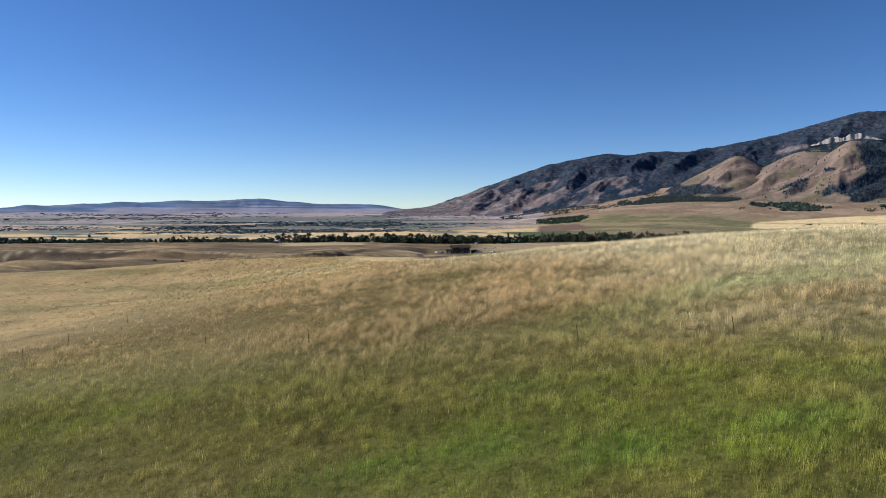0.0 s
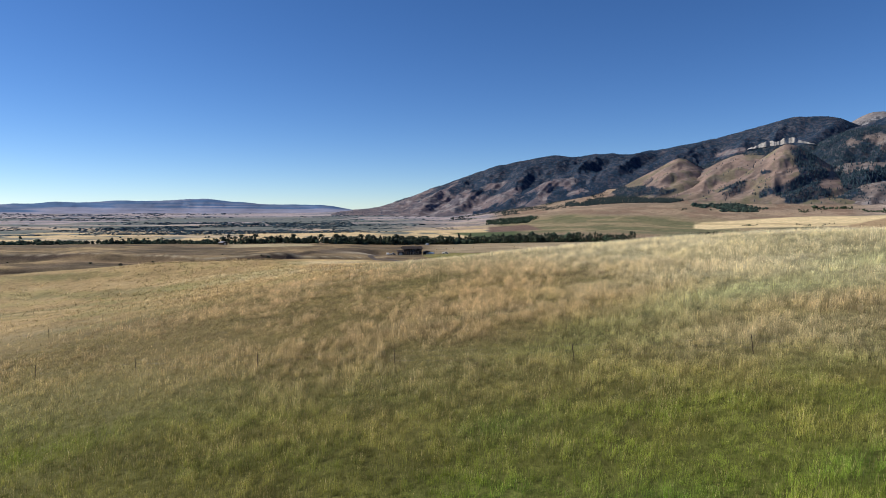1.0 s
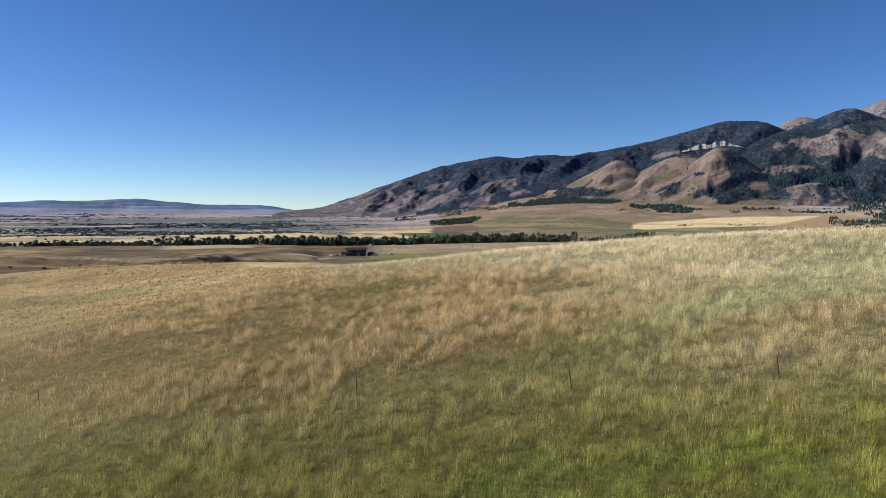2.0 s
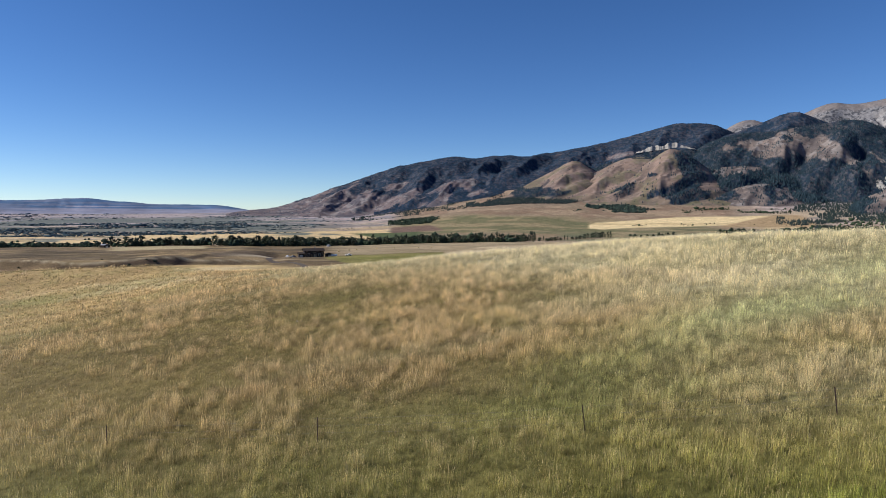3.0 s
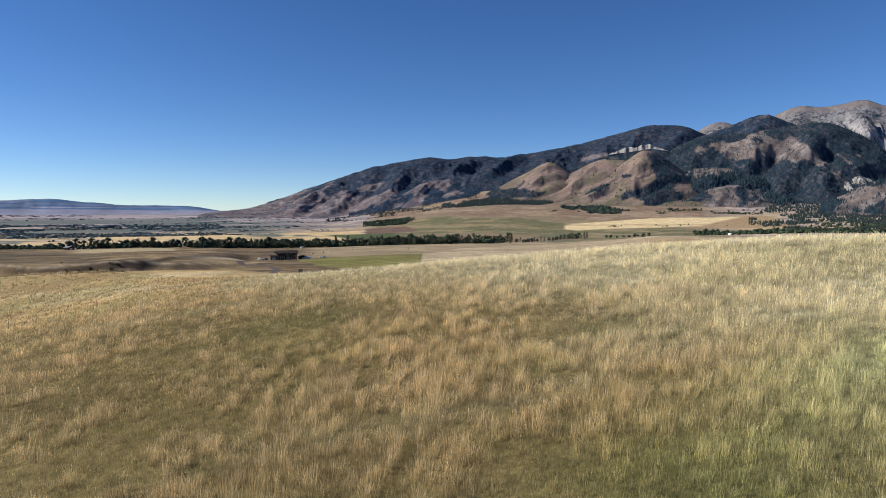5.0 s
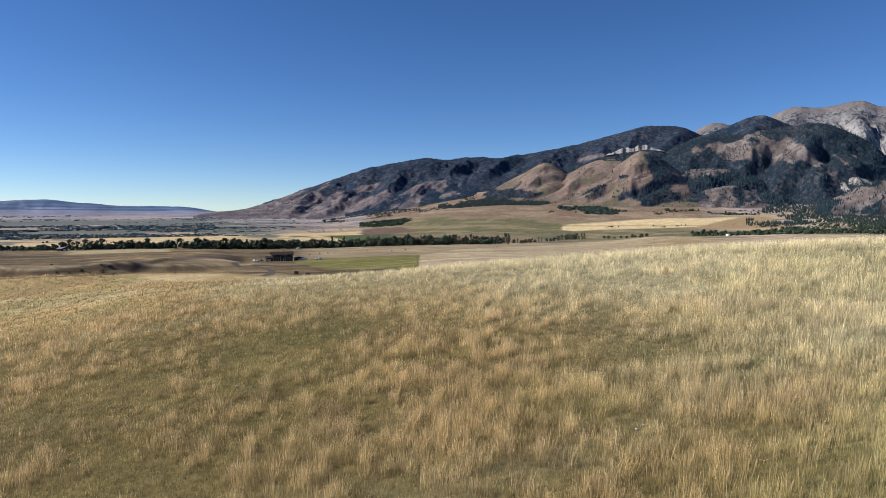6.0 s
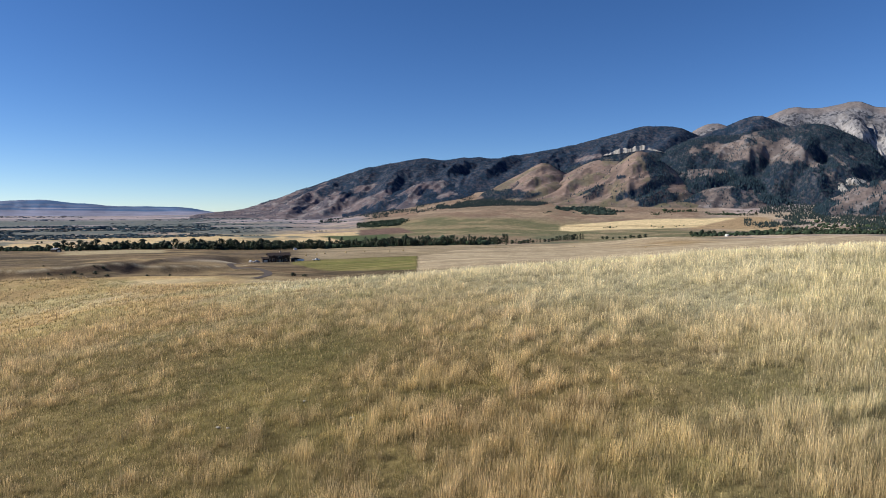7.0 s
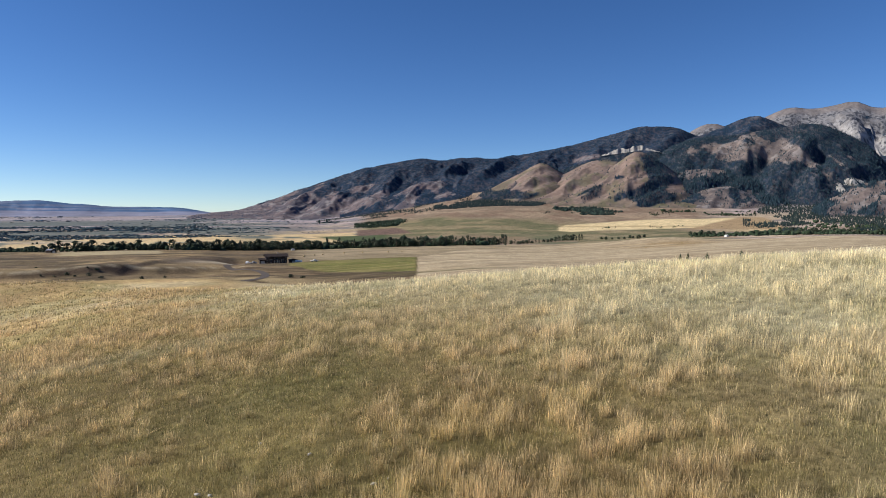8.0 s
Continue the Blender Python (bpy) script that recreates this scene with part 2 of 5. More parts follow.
def greenness(x, y):
    """How green the grass stands: lush in the hollow, dry on the crest, with a pale green band up the hill."""
    n = fbm(x / 14, y / 8, 31, 4) - 0.5
    hollow = smooth(52, 30, y + 0.45 * np.minimum(x, 0) + 0.16 * np.maximum(x, 0) - 5 + 14 * n)
    d = (y - 50) - 0.28 * (x - 8)
    band = np.exp(-(d / 6.5) ** 2) * smooth(2, 12, x) * (0.75 + 1.2 * n)
    left = 0.12 * smooth(-20, -45, x) * np.exp(-((y - 62) / 14) ** 2)
    return np.clip(hollow * (0.95 + 0.7 * n) + band + left + 0.3 * smooth(0.08, 0.25, n), 0, 1)


def crest_pale(x, y):
    """Bleached grass along the high ground."""
    return smooth(8, 38, x + 0.35 * np.clip(y - 75, 0, 60) + 10 * (fbm(x / 11, y / 11, 43, 3) - 0.5)) * smooth(52, 72, y + 0.3 * x)


def turf_colour(x, y):
    g = greenness(x, y)
    n1, n2, n3 = fbm(x / 3.0, y / 3.0, 41, 3), fbm(x / 11, y / 11, 43, 3), fbm(x / 25, y / 9, 47, 3)
    dry = mixc(STRAW, RUST, smooth(0.46, 0.66, n1) * 0.55)
    dry = mixc(dry, PALE, crest_pale(x, y) + 0.4 * smooth(0.55, 0.75, n3))
    dry = mixc(dry, (0.42, 0.305, 0.125), smooth(14, -12, x) * 0.55 * smooth(84, 62, y))
    dry = mixc(dry, mixc((0.41, 0.295, 0.148), (0.19, 0.16, 0.068), smooth(0.50, 0.62, fbm(x / 60 + 3, (y + 0.25 * x) / 11, 49, 3))), smooth(-30, -65, x) * 0.8)
    dry = mixc(dry, SAGE, smooth(0.54, 0.7, n2) * 0.45)
    lush = mixc(GREEN, DARKG, smooth(0.4, 0.65, n1) * 0.6)
    wet = smooth(0.50, 0.62, fbm(x / 5.0, y / 2.6, 45, 3) + 0.16 * np.exp(-((x - 2) / 14) ** 2 - ((y - 27) / 7) ** 2))
    lush = mixc(lush, (0.205, 0.265, 0.036), wet * 0.7)
    rank = sum(np.exp(-((x - a) / w) ** 2 - ((y - b) / d) ** 2) for a, b, w, d in ((3.8, 37.4, 2.2, 1.3), (2.6, 31.2, 2.4, 1.4), (8.0, 29.2, 2.8, 1.4), (-5.0, 30.6, 4.0, 1.1), (17.0, 29.8, 2.6, 1.2)))
    lush = mixc(lush, (0.15, 0.265, 0.034), np.clip(rank * (0.5 + fbm(x / 1.2, y / 0.8, 46, 3)), 0, 0.9))
    lush = lush * (0.9 + 0.42 * smooth(-10, 10, x) - 0.15 * smooth(-20, -40, x))[..., None]
    lush = mixc(lush, mixc((0.35, 0.35, 0.14), (0.56, 0.555, 0.32), smooth(8, 24, x)), 0.85 * smooth(39, 50, y + 0.2 * x))
    return mixc(dry, lush, g)


def valley_colour(x, y):
    r, az = polar(x, y)
    n1, n2 = fbm(x / 60, y / 60, 51, 4), fbm(x / 260, y / 140, 53, 4)
    n3 = fbm(az / 5.0, np.log(r) * 14, 57, 4)
    meadow = mixc((0.19, 0.135, 0.078), (0.125, 0.095, 0.055), smooth(0.4, 0.62, n1))
    meadow = mixc(meadow, (0.30, 0.22, 0.115), smooth(0.5, 0.66, n3) * smooth(10, -10, az))
    meadow = mixc(meadow, (0.10, 0.075, 0.05), smooth(0.5, 0.62, fbm(x / 45, y / 16, 54, 4)) * 0.7)
    meadow = meadow * (0.62 + 0.5 * smooth(0.38, 0.62, fbm(x / 26, (y - 0.1 * x) / 7, 67, 4)))[..., None]
    # bank faces: brown eroded soil, with the slope's shade painted into the colour
    face = np.maximum(1 - np.abs(2 * bank(x, y) - 1), 0.7 * (1 - np.abs(2 * bank(x, y, 400.0, 25) - 1)))
    meadow = mixc(meadow, (0.06, 0.04, 0.03), face * 0.9 * smooth(6, -2, az) * smooth(0.3, 0.45, n1))
    meadow = mixc(meadow, (0.30, 0.24, 0.15), smooth(14, 22, az) * smooth(500, 600, r) * 0.8)
    meadow = mixc(meadow, (0.30, 0.235, 0.13), smooth(460, 380, r) * smooth(0.42, 0.6, fbm(x / 30, y / 14, 55, 4)) * smooth(8, 0, az))
    below, wide, there = scarp(x, y)
    meadow = mixc(meadow, (0.20, 0.15, 0.085), 0.7 * there * smooth(0.8, 1.4, below / wide) * smooth(100, 50, below))
    meadow = mixc(meadow, (0.06, 0.042, 0.032), 0.62 * there * smooth(-0.1, 0.15, below / wide) * smooth(1.15, 0.8, below / wide))
    # stubble field, mown in long strips
    stubble = mixc((0.46, 0.38, 0.255), (0.33, 0.262, 0.168), smooth(0.35, 0.65, 0.6 * fbm(x / 160, (y - 0.25 * x) / 9, 59, 3) + 0.4 * fbm(x / 300, (y - 0.25 * x) / 2.6, 69, 2)))
    hollow = np.exp(-((r - 880 - 9 * (az - 34)) / 75) ** 2 - ((az - 33.5) / 4.2) ** 4)
    stubble = mixc(stubble, (0.30, 0.205, 0.095), 0.75 * hollow * smooth(0.32, 0.55, fbm(x / 90, y / 30, 66, 4)))
    d54, a54 = np.hypot(x, y - 54), np.degrees(np.arctan2(x, y - 54))
    is_stubble = smooth(13.5, 13.9, a54) * smooth(10, -10, d54 - np.minimum(571 + 34 * (a54 - 13.7), 1150))
    meadow = mixc(meadow, stubble, is_stubble)
    # irrigated field beside the house
    top = np.interp(a54, (2.4, 5.0, 9.4, 13.7), (475, 509, 559, 571))
    low = np.interp(a54, (2.4, 5.0, 9.0, 13.7), (466, 418, 388, 364)) + 30 * (fbm(x / 40, y / 30, 52, 3) - 0.5)
    meadow = mixc(meadow, mixc((0.33, 0.265, 0.17), (0.25, 0.20, 0.125), smooth(0.4, 0.6, n1)), smooth(2, 5, a54) * (1 - is_stubble) * smooth(top, top + 20, d54))
    meadow = mixc(meadow, (0.36, 0.30, 0.18), smooth(-15, -14, a54 + 2 * (n1 - 0.5)) * smooth(-7, -7.6, a54) * smooth(895, 905, r) * smooth(1040, 1030, r))
    meadow = mixc(meadow, (0.34, 0.29, 0.20), 0.8 * np.exp(-((bank(x, y) - 0.88) / 0.07) ** 2) * smooth(6, -2, az))
    meadow = mixc(meadow, (0.38, 0.33, 0.25), np.exp(-((x + 18) / 28) ** 2 - ((y - 545 - 0.1 * x) / 9) ** 2))
    is_green = smooth(13.75, 13.6, a54) * smooth(2.6, 3.2, a54 + 1 * (n1 - 0.5)) * smooth(top + 2, top - 2, d54) * smooth(low - 6, low + 6, d54)
    swath = smooth(0.40, 0.60, fbm(x / 70, (y - 0.12 * x) / 7, 60, 3))
    meadow = mixc(meadow, mixc((0.115, 0.128, 0.034), (0.225, 0.195, 0.075), 0.25 + 0.6 * swath * n1 * 2), is_green)
    ditch = np.exp(-((a54 - 13.65) / 0.10) ** 2) * smooth(575, 565, d54) * smooth(350, 360, d54) + np.exp(-((d54 - 340 - 12 * (n1 - 0.5)) / 8) ** 2) * smooth(9, 12, a54) * smooth(24, 18, a54)
    meadow = mixc(meadow, (0.10, 0.085, 0.035), np.clip(ditch, 0, 1) * 0.8)
    # beyond the row of trees
    plain_c = mixc((0.36, 0.26, 0.185), (0.25, 0.195, 0.15), smooth(0.40, 0.55, n3))
    belt = fbm(az / 2.6 + 4, np.log(r) * 36, 64, 4)
    plain_c = mixc(plain_c, (0.16, 0.155, 0.14), 0.7 * smooth(0.50, 0.58, belt))
    plain_c = mixc(plain_c, (0.50, 0.42, 0.35), 0.8 * smooth(0.44, 0.38, belt))
    plain_c = mixc(plain_c, (0.11, 0.14, 0.12), smooth(0.54, 0.60, n3) * 0.85 * smooth(24, 8, az))
    plain_c = mixc(plain_c, (0.45, 0.36, 0.25), smooth(0.60, 0.66, fbm(az / 3.0 + 9, np.log(r) * 22, 58, 3)))
    plain_c = mixc(plain_c, (0.43, 0.33, 0.18), smooth(0.58, 0.7, n2) * 0.8)
    # painted haze: the fields drift to lavender-blue with distance
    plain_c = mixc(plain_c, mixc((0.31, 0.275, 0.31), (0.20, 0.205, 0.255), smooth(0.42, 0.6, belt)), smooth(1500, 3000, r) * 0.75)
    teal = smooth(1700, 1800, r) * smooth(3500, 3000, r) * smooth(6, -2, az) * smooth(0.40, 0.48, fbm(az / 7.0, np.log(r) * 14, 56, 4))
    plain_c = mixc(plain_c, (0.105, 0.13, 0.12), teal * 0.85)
    gold = smooth(1150, 1200, r) * smooth(1860, 1780, r + 160 * (n2 - 0.5)) * smooth(8.5, 7.5, az + 4 * (n1 - 0.5)) * smooth(0.62, 0.54, n3)
    plain_c = mixc(plain_c, (0.55, 0.42, 0.235), gold)
    crops = smooth(9, 11, az) * smooth(29, 26, az) * smooth(1100, 1150, r) * smooth(2500, 2200, r)
    plain_c = mixc(plain_c, mixc((0.115, 0.125, 0.07), (0.22, 0.165, 0.105), smooth(0.42, 0.58, fbm(az / 5, r / 130, 61, 4))), crops * 0.9)
    apron = smooth(8, 10, az) * smooth(40, 36, az) * smooth(1480, 1600, r + 60 * smooth(26, 28, az) * 10)
    streak = fbm((az + r / 300) / 2.2, np.log(r) * 34, 62, 5)
    high = smooth(1880, 2120, r + 500 * (fbm(az / 4, np.log(r) * 9, 68, 4) - 0.5) + 25 * (az - 20))
    olive = mixc((0.13, 0.13, 0.068), (0.25, 0.205, 0.12), smooth(0.42, 0.58, streak))
    tawny = mixc((0.30, 0.225, 0.155), (0.215, 0.165, 0.115), smooth(0.42, 0.58, streak))
    plain_c = mixc(plain_c, mixc(olive, tawny, high), apron * 0.92)
    plain_c = mixc(plain_c, (0.19, 0.125, 0.09), apron * 0.6 * high * smooth(0.56, 0.64, fbm((az + r / 300) / 1.6 + 7, np.log(r) * 22, 63, 4)))
    plain_c = mixc(plain_c, (0.075, 0.10, 0.045), smooth(4.6, 5.6, az + (r - 1500) / 150 - 1) * smooth(11.5, 10.5, az) * smooth(1330, 1350, r) * smooth(1680, 1660, r))
    plough = smooth(8.2, 8.6, az) * smooth(12.6, 12.2, az + (r - 1800) / 200) * smooth(1655, 1670, r) * smooth(1930, 1910, r)
    plain_c = mixc(plain_c, (0.15, 0.10, 0.08), plough)
    top_line = np.interp(az, (25.4, 26.1, 33.0, 39.8), (1760, 1850, 1995, 2074))
    gold2 = smooth(25.4, 25.7, az) * smooth(0.15, -0.15, az - np.interp(r, (1600, 1721, 2074), (35.5, 36.6, 39.8))) * smooth(12, -12, r - top_line) * smooth(-12, 12, r - np.interp(az, (25.4, 26.6, 36.6), (1640, 1597, 1721)))
    bare = smooth(36.2, 36.6, az - (r - 1721) / 110) * smooth(43.2, 42.6, az + (r - 1700) / 300) * smooth(1640, 1660, r) * smooth(2120, 2090, r)
    plain_c = mixc(plain_c, mixc((0.62, 0.50, 0.29), (0.46, 0.36, 0.20), smooth(1765, 1775, r + 4 * (az - 30)) * smooth(1820, 1810, r + 4 * (az - 30))), gold2)
    plain_c = mixc(plain_c, (0.33, 0.24, 0.14), bare)
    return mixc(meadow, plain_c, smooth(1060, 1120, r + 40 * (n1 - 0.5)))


def land_colour(x, y):
    r, az = polar(x, y)
    s = (y - 123.8 + 1.206 * x) / 50
    w = np.maximum(smooth(245, 280, r), smooth(1.3, 2.2, s))
    return mixc(turf_colour(x, y), valley_colour(x, y), w)


def build_ground():
    seen = np.linspace(-41, 55, 600)
    rest = np.linspace(55, 319, 60)[1:-1]
    az = np.concatenate([seen, rest])
    rr = np.concatenate([np.linspace(0.02, 20, 6), np.geomspace(21, 250, 80), np.geomspace(252, 1100, 180), np.geomspace(1108, 4950, 130)])
    R, A = np.meshgrid(rr, az, indexing="ij")
    x, y = place(A, R)
    z = land(x, y)
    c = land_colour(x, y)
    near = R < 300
    # soil under the grass, darkened further: shade between tufts put into its colour
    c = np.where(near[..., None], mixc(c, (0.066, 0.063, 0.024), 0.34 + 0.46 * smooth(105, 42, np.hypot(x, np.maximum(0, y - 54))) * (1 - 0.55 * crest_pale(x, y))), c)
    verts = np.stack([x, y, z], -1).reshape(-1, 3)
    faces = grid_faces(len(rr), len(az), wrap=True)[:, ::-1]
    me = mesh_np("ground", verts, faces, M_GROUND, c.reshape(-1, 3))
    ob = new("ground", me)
    return tagged(ob, "rolling dry grassland and farm fields to the horizon", "ground", kind="structure")


build_ground()


# ---------------------------------------------------------------- mountains
class Ridge:
    """A ridge along a bearing: crest (bearing, rise) pairs, its distance, the width of its near and far slopes, the depth of its
    long spurs, the height (rough, metres) and width (rib, metres) of the ribs and gullies that run down it, and its
    buttresses: the bearing at the crest, the drift towards the foot, the half width in degrees, the height in metres."""

    def __init__(self, crest, dist, front, back, spur=0.3, lean=-4.0, step=3.0, seed=0, jag=1.5, rough=30.0, rib=220.0, buttress=()):
        self.az, self.rise = np.array(crest, float).T
        self.dist, self.front, self.back, self.spur, self.lean, self.step, self.seed = dist, front, back, spur, lean, step, seed
        self.jag, self.rough, self.rib, self.buttress = jag, rough, rib, buttress

    def height(self, az, r):
        rise = np.interp(az, self.az, self.rise)
        for w in (0.35, -0.35):
            rise = rise + 0.4 * (np.interp(az + w, self.az, self.rise) - np.interp(az, self.az, self.rise))
        rise = rise + self.jag * 2 * (fbm(az / 0.9, az * 0 + self.seed, self.seed, 4) - 0.5)
        top = EYE + self.dist * rise / SLOPE
        x, y = place(az, r)
        base = land(x, y) - 6
        u = (r - self.dist) / np.where(r < self.dist, self.front, self.back)
        f = np.clip(1 - np.abs(u), 0, 1)
        mid = 4 * f * (1 - f)
        a2 = az + self.lean * u + 1.1 * (fbm(az / self.step / 1.3, u * 1.2, self.seed + 3, 3) - 0.5) * self.step
        p = a2 / self.step + self.seed * 0.37
        p = p - np.floor(p)
        cut = np.where(p < 0.62, 1 - p / 0.62, (p - 0.62) / 0.38)
        cut = smooth(0, 1, cut)
        shady = smooth(0.60, 0.72, p) * smooth(1.0, 0.93, p)
        depth = 0.55 + 0.9 * vnoise(a2 / self.step, u * 0 + 3, self.seed + 6)
        shape = f ** 1.15 - self.spur * mid * 0.75 * cut * depth
        shape = np.clip(shape, -0.05, 1)
        z = base + (np.maximum(top, base) - base) * shape
        across, down = np.radians(az + 0.6 * self.lean * u) * self.dist, r
        bend = self.rib * 0.5 * (fbm(across / self.rib / 2, down / self.rib / 2, self.seed + 11, 3) - 0.5)
        ribs = ridged((across + bend) / self.rib, (down + bend) / (2.0 * self.rib), self.seed + 9, 5) - 0.6
        steep = smooth(0.0, 0.22, f) * smooth(1.0, 0.78, f) * smooth(0, 60, z - base)
        for a, drift, wide, tall in self.buttress:
            d = (az - a + drift * u) / wide + 0.8 * (fbm(az / 0.8, r / 110, self.seed + 15, 4) - 0.5)
            z = z + tall * np.maximum(0, 1 - np.where(d > 0, 1.35, 0.7) * np.abs(d)) * mid * smooth(0.97, 0.72, f) * smooth(0, 40, z - base)
        return z + self.rough * ribs * 2 * steep, f, shady

    def sheet(self, step=0.1, rows=90):
        az = np.arange(self.az[0], min(self.az[-1], 53.0) + step, step)
        r = np.concatenate([np.linspace(self.dist - self.front, self.dist, rows), np.linspace(self.dist, self.dist + self.back, 12)[1:]])
        return np.meshgrid(r, az, indexing="ij")


MAIN = Ridge(((-9, -16), (-6, -7), (-4, -0.5), (-2.4, 2.8), (-1, 6.7), (0.7, 19.3), (5.1, 51.1), (8.9, 78.4), (11.4, 87.7), (13.6, 96.9), (15.6, 93.0), (17.8, 98.0), (20.2, 95.7), (23.6, 106.1), (27.3, 119.6), (30.3, 135.7), (32.5, 147.7), (35.3, 141.6), (37, 125.1), (42, 100.7), (58, 66.9)), 4100, 1150, 600, 0.13, -6.0, 4.2, 100, 1.6, 24, 150, ((5.0, -4, 1.2, 10), (9.0, -4, 1.6, 18), (13.0, -4, 1.8, 21), (17.6, -2.5, 1.8, 22), (21.5, -3, 1.5, 18), (25.8, -3, 1.6, 20), (29.8, -2, 1.5, 16)))
PEAKS = Ridge(((34, 90.0), (35.2, 120.0), (36.0, 131.7), (36.8, 141.1), (37.8, 148.3), (38.7, 142.0), (39.5, 134), (41.1, 146.5), (42.3, 158.2), (43.4, 166.2), (44.0, 162.7), (44.9, 160.4), (45.8, 162.4), (46.7, 165.1), (47.4, 169.0), (48.2, 162.7), (48.9, 153.5), (49.5, 156.3), (54, 150)), 4700, 900, 200, 0.08, -2.0, 3.0, 130, 0.7, 16, 110)
CRAG = Ridge(((40.5, 118), (41.6, 138), (42.7, 147.2), (43.5, 143.5), (44.2, 139.0), (45.3, 145.4), (46.4, 152.2), (47.1, 153.6), (48.2, 145.3), (49.5, 135.1), (54, 120)), 4420, 620, 160, 0.16, 3.0, 1.9, 175, 2.2, 34, 80, ((47.0, 1.5, 1.1, 60), (44.9, 1.0, 0.9, 45)))
HUMP = Ridge(((33.5, 84), (35, 112), (35.9, 122.0), (37.0, 128.0), (38.2, 137.7), (39.5, 147.3), (40.3, 153.5), (40.9, 156.2), (41.5, 151.9), (42.5, 142.0), (43.4, 133.9), (45.3, 111.2), (50, 80), (53, 60)), 3900, 800, 400, 0.12, -3.0, 4.0, 160, 1.2, 16, 120, ((40.6, -1.5, 1.3, 28),))
SPUR = Ridge(((33.0, 88.0), (34.8, 112.9), (37.0, 125.1), (39.5, 126.6), (41.1, 131.2), (42.6, 134.8), (43.8, 136.9), (44.9, 138.0), (45.4, 137.3), (46.2, 128.7), (47.1, 119.2), (48.1, 106.3), (48.8, 94.9), (49.4, 74), (50.4, 50), (52, 26)), 3450, 850, 400, 0.13, -4.0, 4.4, 190, 1.2, 18, 100, ((43.3, 2.2, 1.5, 34), (40.6, -0.6, 1.2, 15), (37.4, -0.4, 1.2, 16), (46.2, 1.6, 1.1, 22)))
FOOT_A = Ridge(((15.5, 3.0), (18.0, 22.0), (19.5, 39.0), (21.0, 55.0), (22.5, 71.0), (23.7, 85.0), (24.4, 89.0), (25.4, 79.0), (27.0, 57.9), (28.4, 31.3), (29.4, 11.7)), 3080, 520, 380, 0.09, -11.0, 3.1, 220, 0.7, 6, 70, ((24.3, -2.2, 1.1, 14),))
FOOT_B = Ridge(((19.0, 3.0), (21.0, 14.0), (22.4, 28.0), (23.9, 44.0), (25.3, 59.0), (27.0, 77.0), (28.1, 89.0), (29.5, 92.0), (31.4, 91.0), (32.6, 73.8), (33.9, 35.2), (34.8, 11.4)), 2990, 480, 380, 0.10, -12.0, 3.3, 231, 0.8, 8, 70, ((28.4, -3.5, 1.0, 15),))
FOOT_C = Ridge(((22.0, 3.0), (24.4, 18.0), (26.2, 38.0), (27.7, 52.0), (29.2, 68.0), (30.6, 87.0), (31.6, 103.0), (32.2, 106.0), (33.0, 98.0), (34.2, 82.7), (35.5, 61.3), (37.0, 39.2), (38.5, 15.7)), 2880, 480, 380, 0.11, -11.0, 3.4, 242, 0.8, 9, 75, ((32.0, -1.5, 1.0, 16), (31.0, -4.5, 0.9, 14)))
FOOT_D = Ridge(((31.6, 20.0), (33.1, 74.5), (34.8, 69.5), (36.0, 72.0), (37.4, 74.5), (39.5, 69.0), (40.8, 58.0), (42.3, 42.0), (43.3, 24.0), (44.1, 7.9)), 2960, 460, 380, 0.14, -4.0, 3.0, 253, 1.5, 14, 80, ((37.6, -0.8, 1.2, 16), (34.9, -0.6, 0.9, 13)))
KNOB = Ridge(((33.0, 5.0), (34.0, 18.1), (35.3, 27.3), (37.4, 40.7), (39.1, 46.6), (40.3, 35.4), (41.3, 24.5), (41.9, 15.6), (42.6, 5)), 2680, 280, 260, 0.14, -3.0, 2.5, 264, 1.5, 10, 60)
LOW = Ridge(((7.0, 1.5), (7.9, 5.4), (9.8, 23.1), (11.8, 38.0), (13.5, 52.8), (15.7, 59.9), (16.6, 52), (17.5, 45.0), (18.8, 31.0), (20.2, 15.0)), 3300, 520, 350, 0.14, -5.5, 3.4, 250, 1.6, 18, 90, ((14.6, -3.0, 1.1, 22), (11.6, -2.5, 0.9, 16)))
CANYON = Ridge(((44.0, 0.0), (44.9, 6.6), (45.5, 18.6), (46.4, 27.8), (47.8, 43.3), (48.6, 47.8), (49.4, 50.7), (52, 57), (54, 59.0)), 2500, 420, 420, 0.16, -3.0, 3.0, 280, 1.2, 11, 70)
SHELF = Ridge(((24.5, 59.3), (27, 82.5), (29.5, 97.2), (31, 103.4), (33.5, 102.0), (35.5, 92.4), (38, 77.9), (40, 63.9)), 3380, 420, 400, 0.16, -2.0, 2.6, 310, 1.5, 12, 80)
OUTCROP = Ridge(((44.6, 18), (45.3, 37.0), (46.2, 51.0), (47.1, 59.0), (47.7, 55.0), (48.2, 50.0), (49.2, 30), (50, 10)), 2880, 240, 200, 0.3, 2.0, 1.3, 295, 4.0, 20, 60)

# slope colours with aerial haze painted in: navy forest, tans greyed towards blue
TAN_C, TAN_D, HAZED_FOREST, SCREE_C = (0.208, 0.154, 0.132), (0.145, 0.113, 0.102), (0.010, 0.026, 0.05), (0.24, 0.23, 0.232)


def patches(az, e, marks):
    """Sum of soft oval patches on a slope: (bearing, rise, half widths, slant of the long axis, weight)."""
    v = 0.0
    for a, b, da, de, slant, w in marks:
        v = v + w * np.exp(-((az - a) / da) ** 2 - ((e - b - slant * (az - a)) / de) ** 2)
    return v


